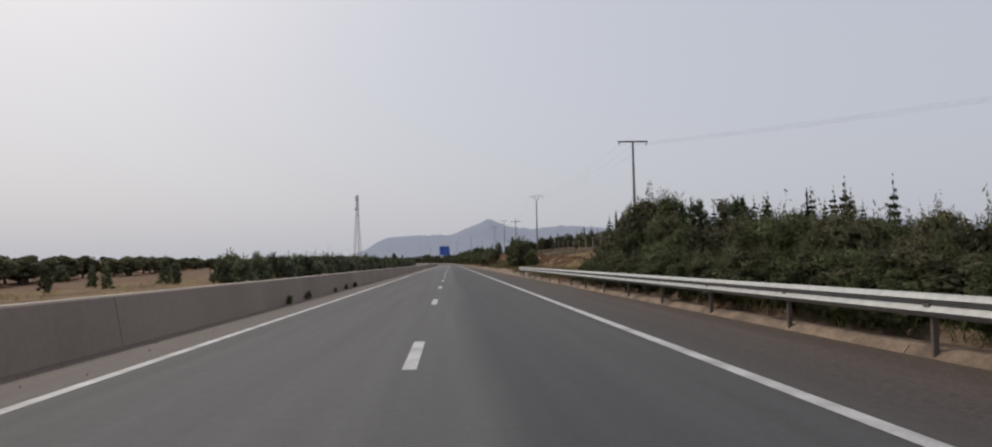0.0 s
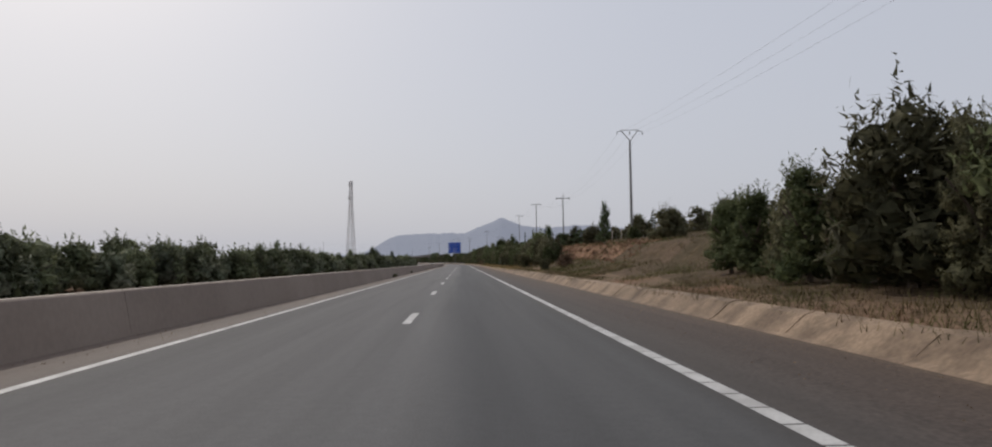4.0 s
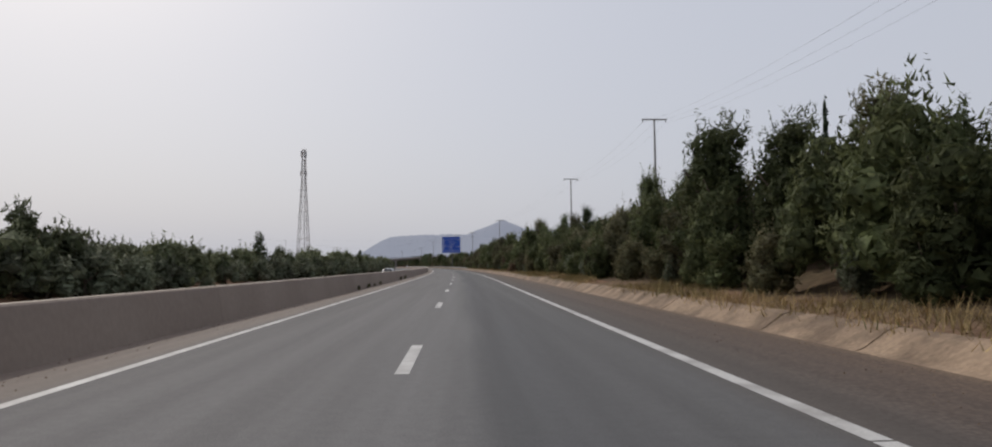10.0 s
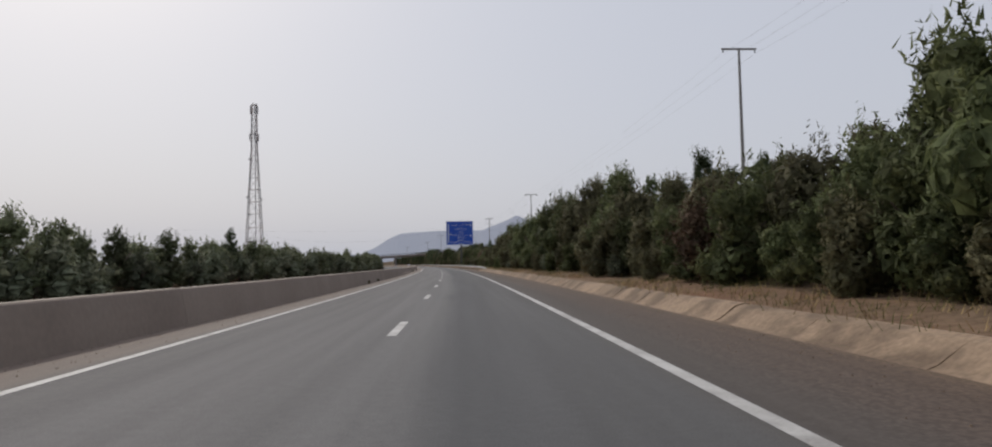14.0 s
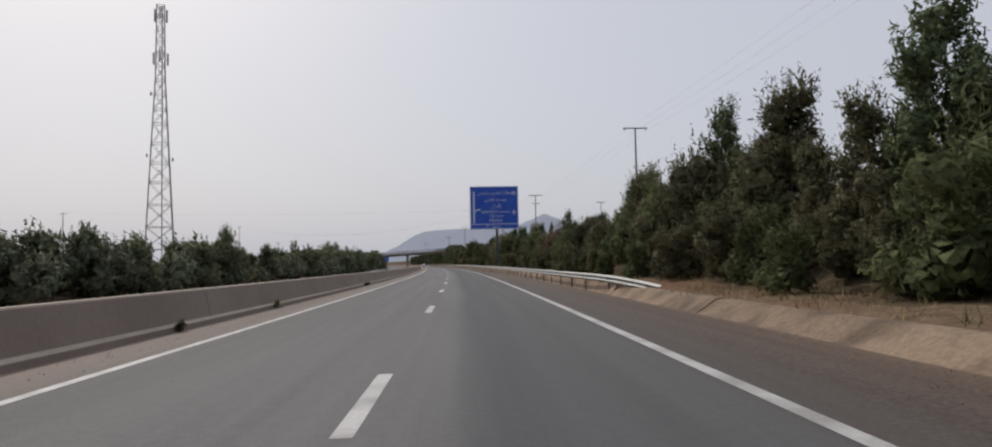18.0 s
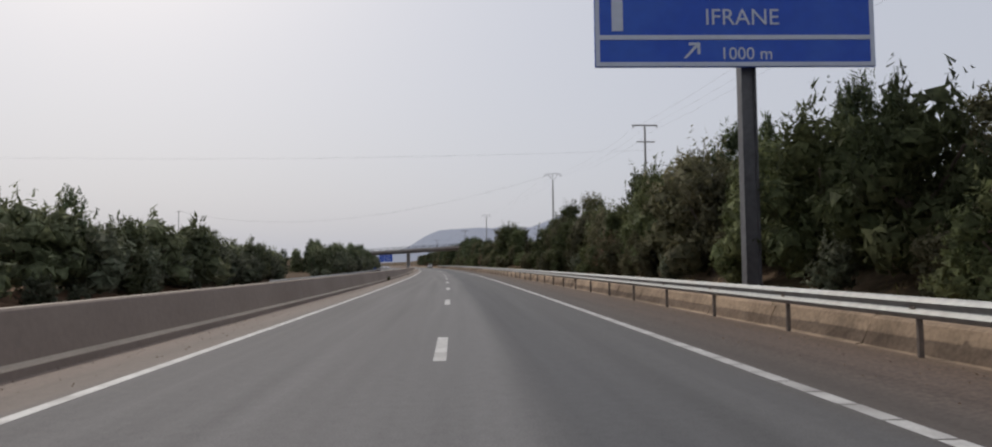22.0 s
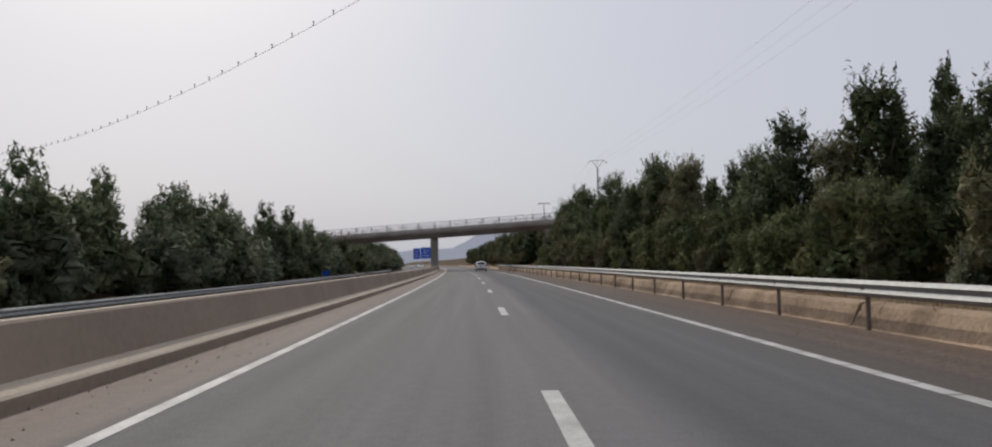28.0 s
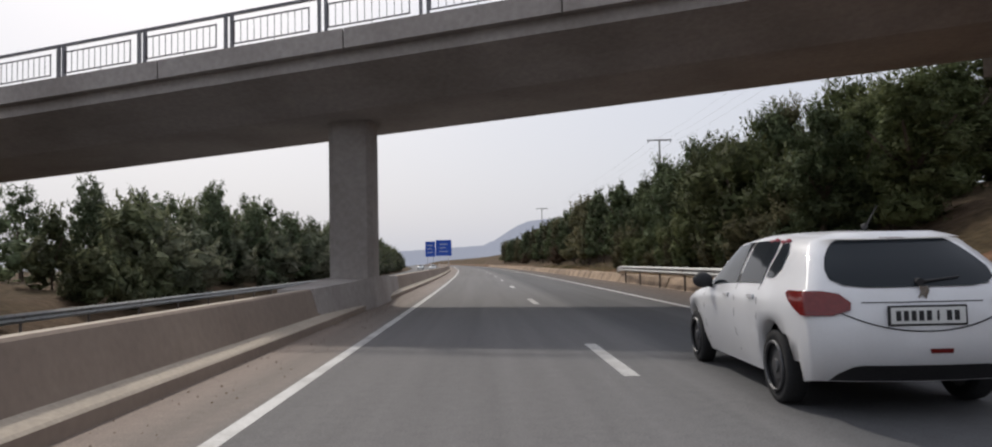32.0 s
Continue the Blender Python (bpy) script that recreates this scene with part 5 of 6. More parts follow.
# conifers and bushes on the plateau
for i in range(40):
    s, l = R.uniform(92, 250), R.uniform(31, 55)
    (CYPRESS if R.random() < 0.3 else SPRUCE).add(s, l, R.uniform(0.65, 0.95), R.uniform(0.5, 0.75) if s < 152 else R.uniform(0.4, 0.58))
for i in range(16):
    (CYPRESS if i % 4 == 0 else SPRUCE).add(116 + i * 2.2 + R.uniform(-0.6, 0.6), R.uniform(31.5, 38), R.uniform(0.7, 1.0), R.uniform(0.45, 0.72))
for i in range(80):
    PLATEAU_SHRUB.add(48 + i * 2.6 + R.uniform(-0.8, 0.8), R.uniform(28.5, 33), R.uniform(0.75, 1.2), R.uniform(0.6, 1.25))
for i in range(24):
    PLATEAU_SHRUB.add(R.uniform(70, 330), R.uniform(33, 60), R.uniform(0.9, 1.6))
for i in range(7):
    BACK_TREE.add(R.uniform(92, 118), R.uniform(33, 44), R.uniform(0.9, 1.3), R.uniform(0.55, 0.72))
for i in range(12):
    SPRUCE.add(R.uniform(58, 105), R.uniform(31, 46), R.uniform(0.5, 0.7))
for i in range(40):
    SPRUCE.add(R.uniform(672, 790), R.uniform(34, 80), R.uniform(0.45, 0.75))
for i in range(16):
    PLATEAU_SHRUB.add(R.uniform(690, 790), R.uniform(30, 70), R.uniform(0.9, 1.5))

# verge beyond the opposite carriageway
VERGE = [(-60, 2.0), (60, 2.7), (120, 3.0), (180, 3.5), (205, 3.1), (240, 3.2), (270, 3.6), (290, 3.6), (310, 3.2), (340, 3.7), (380, 4.1), (408, 3.6), (425, 4.1), (480, 3.7), (530, 3.7), (560, 4.1), (590, 5.0), (615, 4.5), (629, 3.4), (640, 1.9), (655, 2.3),
         (662, 4.2), (678, 5.2), (697, 5.7), (750, 5.8), (775, 5.9), (800, 5.6), (823, 4.4), (847, 6.6), (1000, 5.8)]
for s, top in ((184, 4.0), (240, 4.0), (275, 5.3), (283, 4.6), (325, 4.9), (419, 5.0), (514, 5.2), (545, 4.7), (575, 5.5), (586, 5.6)):
    R.choice([FAR_TREE, FAR_PINE]).grow(s, -20.5, top, 1.1)
for s, top in ((726, 6.6), (733, 6.5), (742, 6.6), (752, 7.0), (765, 7.4), (775, 7.7), (785, 6.9), (835, 5.7), (847, 7.4)):
    FAR_PINE.grow(s, -20.5, top, 1.05)
s = -20.0
while s < 1000:
    h = lerp_table(s, VERGE) * R.uniform(0.8, 1.06)
    l = -R.uniform(18.6, 21.5)
    if s > 66 and not (630 < s < 659 and R.random() < 0.93) and not (804 < s < 829):
        kind = R.choice([FAR_SHRUB, FAR_SHRUB, FAR_TREE] if s < 640 else [FAR_TREE, FAR_PINE, FAR_PINE, FAR_SHRUB])
        kind.grow(s, l, h, 1.1 if kind is FAR_SHRUB else 1.3)
    if s > 85 and not 628 < s < 660 and not 800 < s < 830 and R.random() < 0.65:
        VERGE_BUSH.grow(s + 1.4, -R.uniform(18.4, 20), h * R.uniform(0.62, 0.85), 1.2)
    if s > 250 and R.random() < 0.4 and not 804 < s < 829:
        VERGE_BUSH.add(s + 1, -R.uniform(17.6, 18.6), R.uniform(0.4, 0.7))
    if s > 660 and not 800 < s < 832 and R.random() < 0.85:
        q = h * R.uniform(0.8, 1.08) / 5.5
        R.choice([FAR_PINE, FAR_TREE]).add(s + 1, -R.uniform(22, 25), q * 1.35, q * 1.1)
    elif R.random() < (0.15 if s > 110 else 0.4) and s > 36:
        FAR_TREE.add(s, -R.uniform(25, 36), 0.8 * h / 4.2, 0.8 * h / 4.2)
    s += R.uniform(2.2, 3.4)
for i in range(34):
    R.choice([FAR_TREE, FAR_PINE, FAR_TREE]).add(628 + 2.9 * i, -R.uniform(38, 54), R.uniform(1.3, 1.7), R.uniform(0.65, 0.9))
for s, l in ((663, -19.3), (665.5, -20), (668, -19.2)):
    FAR_TREE.add(s, l, 1.45, 0.85)
for s, l in ((836, -30), (841, -34), (846, -29), (850, -36)):
    FAR_PINE.add(s, l, 1.6, 1.25)
for i in range(9):
    FAR_SHRUB.add(R.uniform(825, 836), -R.uniform(17.4, 20), R.uniform(0.7, 1.1))
for i in range(5):
    FAR_SHRUB.add(R.uniform(808, 824), -R.uniform(19, 26), R.uniform(0.4, 0.7))
for i in range(26):
    FAR_SHRUB.add(R.uniform(0, 420), -R.uniform(45, 80), R.uniform(0.9, 1.4))
for i in range(28):
    FAR_TREE.add(R.uniform(190, 330), -R.uniform(62, 75), R.uniform(0.45, 0.6))
# orchard rows along the field
for i in range(95):
    ORCHARD.grow(92 + i * 1.5 + R.uniform(-0.6, 0.6), -R.uniform(58, 67), R.uniform(2.9, 3.7), 1.7)
for i in range(150):
    ORCHARD.grow(100 + i * 1.35 + R.uniform(-0.6, 0.6), -R.uniform(80, 100), R.uniform(2.3, 3.0), 2.6)

for kind in KINDS:
    kind.plant()


# ---- hatchback cars ----
M_TYRE = material("tyre_rubber", (0.02, 0.02, 0.021), 0.9, spread=0.15, fine=40, coarse=3, bump=0.3)
M_TRIM = material("black_plastic_trim", (0.03, 0.03, 0.032), 0.7, spread=0.15, fine=60, coarse=3, bump=0.15)
M_RIM = material("wheel_steel", (0.09, 0.09, 0.095), 0.45, 0.6, spread=0.1, fine=20, coarse=4, bump=0)
M_LAMP = material("red_lamp_plastic", (0.15, 0.012, 0.01), 0.15, spread=0.15, fine=30, coarse=6, second=(0.16, 0.01, 0.01), bump=0.05, spec=0.6)
M_PLATE = material("plate_white", (0.7, 0.7, 0.68), 0.4, spread=0.04, bump=0)
M_BADGE = material("badge_chrome", (0.45, 0.45, 0.46), 0.25, 0.9, bump=0)
M_PINK = material("faded_red_fabric", (0.3, 0.06, 0.08), 0.9, bump=0.2)


def car_paint(name, colour):
    m = material(name, colour, 0.35, spread=0.02, fine=80, coarse=1.2, second=[c * 0.93 for c in colour], bump=0, spec=0.5)
    p = m.node_tree.nodes["Principled BSDF"]
    p.inputs["Coat Weight"].default_value, p.inputs["Coat Roughness"].default_value = 0.6, 0.08
    return m


M_CARGLASS = bpy.data.materials.new("tinted_car_glass")
M_CARGLASS.use_nodes = True
p = M_CARGLASS.node_tree.nodes["Principled BSDF"]
p.inputs["Base Color"].default_value = (0.02, 0.025, 0.03, 1)
p.inputs["Roughness"].default_value = 0.06
p.inputs["Specular IOR Level"].default_value = 0.18

LEVEL_W = [0.76, 0.83, 0.865, 0.868, 0.85, 0.815, 0.75, 0.675, 0.595, 0.4, 0.0]
LEVEL_REAR = [0.2, 0.05, 0.0, 0.03, 0.07, 0.1, 0.2, 0.34, 0.46, 0.54, 0.57]
LEVEL_FRONT = [3.86, 3.95, 3.97, 3.9, 3.74, 3.70, 3.68, 3.66, 3.65, 3.64, 3.64]
RISE = [0.1, 0.4, 0.67, 0.88, 0.975, 1.0]
ROOF = [(0.0, 1.33), (0.3, 1.365), (0.56, 1.405), (1.2, 1.44), (1.8, 1.44), (2.15, 1.405), (2.45, 1.31), (2.8, 1.1), (3.05, 0.96), (3.4, 0.9), (3.7, 0.8), (3.97, 0.7)]
AXLES = (0.72, 3.26)


def car_point(y, jf):
    """Right half of the body: the point at length y (0 at the rear) and level jf."""
    j = min(int(jf), 9)
    f0 = jf - j

    def one(j):
        belt = lerp_table(y, [(0, 0.93), (1.5, 0.9), (2.7, 0.86), (3.1, 0.84), (3.7, 0.72), (3.97, 0.62)])
        low = [0.2, 0.4, 0.6, 0.77]
        if y < 0.5:
            low[0] += 0.1 * (1 - y / 0.5)
        z = low[j] if j < 4 else belt if j == 4 else belt + (max(lerp_table(y, ROOF), belt + 0.02) - belt) * RISE[j - 5]
        if j < 4:
            z = min(z, belt - 0.03 * (4 - j))
        w = LEVEL_W[j]
        if j > 4:
            hood = min(1, max(0, (y - 2.3) / 0.75))
            w = w * (1 - hood) + hood * 0.85 * [0.97, 0.9, 0.8, 0.62, 0.35, 0][j - 5]
        w *= lerp_table(y, [(0, 0.94), (0.25, 0.975), (0.7, 1), (3.0, 1), (3.5, 0.96), (3.97, 0.8)])
        for ax in AXLES:
            d = abs(y - ax)
            if d < 0.37 and j < 3:
                z = max(z, 0.305 + math.sqrt(0.37 ** 2 - d * d) + 0.012 * j)
        return w, z

    (w0, z0), (w1, z1) = one(j), one(j + 1)
    return w0 + (w1 - w0) * f0, z0 + (z1 - z0) * f0


def level(table, jf):
    j = min(int(jf), 9)
    return table[j] + (table[j + 1] - table[j]) * (jf - j)


def rear_point(q, jf):
    """Point on the tail: q from -1 (left) to 1 (right) at level jf."""
    y0 = level(LEVEL_REAR, jf)
    w, z = car_point(y0, jf)
    return Vector((q * w, y0 - 0.11 * (1 - abs(q) ** 2.4) * (1 if jf < 9 else 0.3), z))


def grid_faces(nr, nc, flip=False):
    out = []
    for i in range(nr - 1):
        for j in range(nc - 1):
            f0 = (i * nc + j, i * nc + j + 1, (i + 1) * nc + j + 1, (i + 1) * nc + j)
            out.append(tuple(reversed(f0)) if flip else f0)
    return out


def fix_normals(ob, merge=0.0):
    bm = bmesh.new()
    bm.from_mesh(ob.data)
    if merge:
        bmesh.ops.remove_doubles(bm, verts=bm.verts, dist=merge)
    bmesh.ops.recalc_face_normals(bm, faces=bm.faces)
    bm.to_mesh(ob.data)
    bm.free()
    return ob


def side_patch(name, side, rows, mat, parent, out=0.008, n=12, label=""):
    """A panel laid on the car's side: rows of (level, y from, y to)."""
    verts = []
    for jf, y0, y1 in rows:
        for i in range(n + 1):
            y = y0 + (y1 - y0) * i / n
            w, z = car_point(y, jf)
            verts.append((side * (w + out), y, z + out * 0.3))
    return mesh_object(name, verts, grid_faces(len(rows), n + 1, side > 0), mat, parent, label, smooth=True)


def rear_patch(name, rows, mat, parent, out=0.008, n=14, label=""):
    """A panel laid on the tail: rows of (level, q from, q to)."""
    verts = []
    for jf, q0, q1 in rows:
        for i in range(n + 1):
            verts.append(rear_point(q0 + (q1 - q0) * i / n, jf) + Vector((0, -out, out * 0.4)))
    return mesh_object(name, verts, grid_faces(len(rows), n + 1), mat, parent, label, smooth=True)


def hatchback(m, paint, label, detail=True):
    ob = thing("hatchback_car", m, label, "car", "cars on the motorway")
    nj, ny = 11, 80
    verts, faces = [], []
    for side in (1, -1):
        b = len(verts)
        for i in range(ny + 1):
            t = i / ny
            for j in range(nj):
                y = LEVEL_REAR[j] + t * (LEVEL_FRONT[j] - LEVEL_REAR[j])
                w, z = car_point(y, j)
                verts.append((side * w, y, z))
        faces += [tuple(b + q for q in fc) for fc in grid_faces(ny + 1, nj, side < 0)]
    b = len(verts)
    for j in range(nj):
        for i in range(17):
            verts.append(rear_point(-1 + i / 8, j))
    faces += [tuple(b + q for q in fc) for fc in grid_faces(nj, 17)]
    b = len(verts)
    for j in range(nj):
        w, z = car_point(LEVEL_FRONT[j], j)
        for i in range(9):
            q = -1 + i / 4
            verts.append((q * w, LEVEL_FRONT[j] + 0.12 * (1 - q * q) * (1 if j < 5 else 0), z))
    faces += [tuple(b + q for q in fc) for fc in grid_faces(nj, 9, True)]
    body = fix_normals(mesh_object("body", verts, faces, paint, ob, smooth=True), 0.001)
    bm = bm_new()
    box(bm, -0.58, 0.58, 0.4, 3.6, 0.22, 0.5)
    part("underbody", bm, M_TRIM, ob)
    # glass
    rear_patch("rear_window", [(5.0, -0.5, 0.5), (5.15, -0.7, 0.7), (5.5, -0.82, 0.82), (6.1, -0.86, 0.86), (6.8, -0.85, 0.85), (7.4, -0.82, 0.82), (7.8, -0.78, 0.78), (8.0, -0.72, 0.72)], M_CARGLASS, ob, 0.01)
    for side in (-1, 1):
        side_patch("side_window", side, [(5.15, 1.02, 1.62), (6, 1.0, 1.62), (7, 0.98, 1.62), (7.85, 1.04, 1.62)], M_CARGLASS, ob)
        side_patch("side_window", side, [(5.15, 1.7, 2.66), (6, 1.7, 2.5), (7, 1.7, 2.32), (7.85, 1.7, 2.16)], M_CARGLASS, ob)
        side_patch("quarter_window", side, [(5.5, 0.78, 0.95), (6, 0.68, 0.94), (7, 0.7, 0.92), (7.7, 0.8, 0.95)], M_CARGLASS, ob, n=4)
        side_patch("door_pillar", side, [(5.15, 1.625, 1.695), (7.85, 1.625, 1.695)], M_TRIM, ob, 0.009, 2)
        # door seams
        for y in (1.02, 1.66, 2.72):
            side_patch("door_seam", side, [(j, y, y + 0.012) for j in (0.6, 1.5, 2.5, 3.5, 4.5, 5.1)], M_TRIM, ob, 0.003, 1)
        for y in (1.1, 1.84):
            w, z = car_point(y, 3.7)
            bm = bm_new()
            box(bm, side * (w + 0.005) - 0.014, side * (w + 0.005) + 0.025 if side > 0 else side * (w + 0.005) + 0.014, y, y + 0.17, z - 0.02, z + 0.018, 0.006)
            part("door_handle", bm, paint, ob)
        # lamps wrap round the tail corner
        verts = []
        shape = [(3.0, 0.8, 0.1), (3.25, 0.65, 0.2), (3.6, 0.64, 0.3), (4.1, 0.74, 0.38), (4.6, 0.9, 0.36)]
        for jf, q0, y1 in shape:
            for i in range(7):
                verts.append(rear_point(side * (q0 + (1 - q0) * i / 6), jf) + Vector((side * 0.004 * i, -0.014, 0)))
            y0 = level(LEVEL_REAR, jf)
            for i in range(1, 7):
                y = y0 + (max(y1, y0 + 0.05) - y0) * i / 6
                w, z = car_point(y, jf)
                verts.append((side * (w + 0.016), y, z))
        fix_normals(mesh_object("tail_lamp", verts, grid_faces(5, 13, side < 0), M_LAMP, ob, "glossy dark red boomerang tail lamp", smooth=True))
        w, z = car_point(2.62, 5.0)
        bm = bm_new()
        bmesh.ops.create_icosphere(bm, subdivisions=3, radius=1.0, matrix=Matrix.Translation((side * (w + 0.1), 2.55, z + 0.08)) @ Matrix.Diagonal((0.11, 0.07, 0.085, 1)))
        tube(bm, (side * (w - 0.03), 2.6, z), (side * (w + 0.08), 2.57, z + 0.06), 0.025, 0.025)
        part("wing_mirror", bm, M_TRIM, ob, "black wing mirror", smooth=True)
    # windscreen
    verts = []
    for i in range(9):
        y = 2.2 + 0.78 * i / 8
        pts = [car_point(y, jf) for jf in (7.6, 8.3, 9, 9.5, 10)]
        row = [(-w, y, z) for w, z in pts] + [(w, y, z) for w, z in reversed(pts[:-1])]
        verts += [(x, yy + 0.006, z + 0.008) for x, yy, z in row]
    mesh_object("windscreen", verts, grid_faces(9, 9), M_CARGLASS, ob, smooth=True)
    # tail details
    rear_patch("lower_bumper", [(0.0, -0.86, 0.86), (0.4, -0.78, 0.78), (0.85, -0.66, 0.66), (0.95, -0.58, 0.58)], M_TRIM, ob, 0.02)
    rear_patch("reflector", [(1.42, 0.02, 0.22), (1.6, 0.0, 0.22)], M_LAMP, ob, 0.012, 4)
    seam = [rear_point(q / 10, 2.3 + 1.0 * abs(q / 8) ** 2.2) + Vector((0, -0.001, 0)) for q in range(-8, 9)]
    mesh_object("hatch_seam", *swept(seam, [0.006] * len(seam), 5), M_TRIM, ob)
    rear_patch("hatch_crease", [(3.55, -0.55, 0.55), (3.6, -0.55, 0.55)], M_TRIM, ob, 0.003)
    rear_patch("brake_lamp", [(8.12, -0.18, 0.18), (8.3, -0.18, 0.18)], M_LAMP, ob, 0.012, 4)
    rear_patch("spoiler", [(8.0, -0.97, 0.97), (8.4, -0.97, 0.97), (8.9, -0.97, 0.97)], paint, ob, 0.04)
    c = rear_point(0, 2.98)
    bm = bm_new()
    box(bm, -0.27, 0.27, c.y - 0.03, c.y - 0.005, c.z - 0.06, c.z + 0.06, 0.004)
    part("plate_frame", box(bm_new(), -0.285, 0.285, c.y - 0.024, c.y - 0.002, c.z - 0.074, c.z + 0.074, 0.004), M_TRIM, ob)
    plate_ob = part("number_plate", bm, M_PLATE, ob, "white plate with dark bars")
    bm = bm_new()
    for x0, x1 in ((-0.235, -0.2), (-0.18, -0.145), (-0.125, -0.09), (-0.07, -0.035), (-0.015, 0.02), (0.06, 0.075), (0.13, 0.165), (0.185, 0.22)):
        box(bm, x0, x1, c.y - 0.034, c.y - 0.029, c.z - 0.036, c.z + 0.036)
    tagged(part("plate_marking", bm, M_TRIM, plate_ob), kind="stuff")
    c = rear_point(0, 4.1)
    bm = bm_new()
    plate(bm, [(-0.03, c.z + 0.045), (0.035, c.z + 0.05), (0.045, c.z + 0.01), (0.02, c.z - 0.05), (-0.01, c.z - 0.02), (-0.04, c.z - 0.045), (-0.02, c.z)], c.y - 0.02, c.y - 0.008)
    part("badge", bm, M_BADGE, ob)
    c, d = rear_point(0, 5.3), rear_point(0.42, 5.55)
    bm = bm_new()
    tube(bm, c + Vector((0, -0.03, 0)), d + Vector((0, -0.025, 0)), 0.013, 0.008, 6)
    tube(bm, c + Vector((0, -0.045, 0)), c + Vector((0, 0.02, 0)), 0.03, 0.03, 10)
    part("rear_wiper", bm, M_TRIM, ob)
    bm = bm_new()
    tube(bm, (0, 0.75, 1.46), (0, 0.55, 1.62), 0.008, 0.004, 6)
    tube(bm, (0, 0.78, 1.455), (0, 0.74, 1.475), 0.03, 0.015, 8)
    part("aerial", bm, M_TRIM, ob)
    # cloth caught at the rear door frame
    if detail:
        bm = bm_new()
        for i, y in enumerate((0.86, 0.98, 1.12, 1.24)):
            w, z = car_point(y, 7.9)
            bmesh.ops.create_icosphere(bm, subdivisions=2, radius=1.0, matrix=Matrix.Translation((-w - 0.01, y, z - 0.015 * (i % 2))) @ Matrix.Diagonal((0.014, 0.06, 0.02, 1)))
        part("cloth_strip", bm, M_PINK, ob, "faded red cloth shut in the rear door")
    # wheels
    for side in (-1, 1):
        for ax in AXLES:
            wheel = new("wheel")
            wheel.parent = ob
            wheel.matrix_basis = pose(side * 0.745, ax, 0.305)
            prof = [(0.2, -0.08), (0.27, -0.088), (0.298, -0.075), (0.305, -0.05), (0.305, 0.05), (0.298, 0.075), (0.27, 0.088), (0.2, 0.08)]
            n = 28
            v = [(x, r * math.cos(2 * math.pi * i / n), r * math.sin(2 * math.pi * i / n)) for i in range(n) for r, x in prof]
            k = len(prof)
            f = [(i * k + j, i * k + (j + 1) % k, ((i + 1) % n) * k + (j + 1) % k, ((i + 1) % n) * k + j) for i in range(n) for j in range(k)]
            fix_normals(mesh_object("tyre", v, f, M_TYRE, wheel, smooth=True))
            bm = bm_new()
            tube(bm, (side * -0.06, 0, 0), (side * 0.055, 0, 0), 0.205, 0.205, 28)
            tube(bm, (side * 0.05, 0, 0), (side * 0.085, 0, 0), 0.07, 0.055, 16)
            tube(bm, (side * 0.05, 0, 0), (side * 0.07, 0, 0), 0.15, 0.11, 24)
            ring = [(side * 0.09, 0.2 * math.cos(2 * math.pi * i / 24), 0.2 * math.sin(2 * math.pi * i / 24)) for i in range(25)]
            for a, b2 in zip(ring, ring[1:]):
                tube(bm, a, b2, 0.014, 0.014, 6)
            part("rim", bm, M_RIM, wheel, "dark steel wheel rim")
            # wheel well
            bm = bm_new()
            tube(bm, (side * -0.25, 0, 0), (side * -0.02, 0, 0), 0.352, 0.352, 24)
            for q in bm.verts:
                q.co.z = max(q.co.z, -0.08)
            part("wheel_well", bm, M_TRIM, wheel)
    return ob


WHITE_CAR = car_paint("white_car_paint", (0.74, 0.74, 0.75))
hatchback(on_road(799.2, 1.7, 0.0, -2.0), WHITE_CAR, "white five-door hatchback driving in the slow lane")
silver = hatchback(on_road(346.0, -8.6, -0.5, 180), car_paint("silver_car_paint", (0.5, 0.52, 0.54)), "silver hatchback on the opposite carriageway", False)


for s, l in ((985, -9.0), (1003, -12.5), (1022, -9.2)):
    copy_thing(silver, on_road(s, l, -0.55, 180))


# ---- fence on the plateau ----
def fence(s0, s1, l):
    ob = thing("fence", Matrix(), "wire fence with pale concrete posts along the plateau", "fence")
    s = s0
    bm = bm_new()
    box(bm, -0.055, 0.055, -0.055, 0.055, -0.3, 1.6, 0.01)
    box(bm, -0.05, 0.2, -0.05, 0.05, 1.56, 1.68, 0.01)
    data, last = None, None
    while s < s1:
        z = ground_z(s, l)
        if data is None:
            p = part("post", bm, M_PALE_AND_LIT, ob)
            data = p.data
        else:
            p = new("post", data)
            p.parent = ob
        p.matrix_basis = on_road(s, l, z)
        if last is not None:
            for h in (0.4, 0.85, 1.3, 1.65):
                mesh_object("strand", *swept([at(last, l, ground_z(last, l) + h), at(s, l, z + h)], [0.006, 0.006], 4), M_WIRE, ob)
        last = s
        s += 6.8
    return ob


fence(60, 232, 26.0)


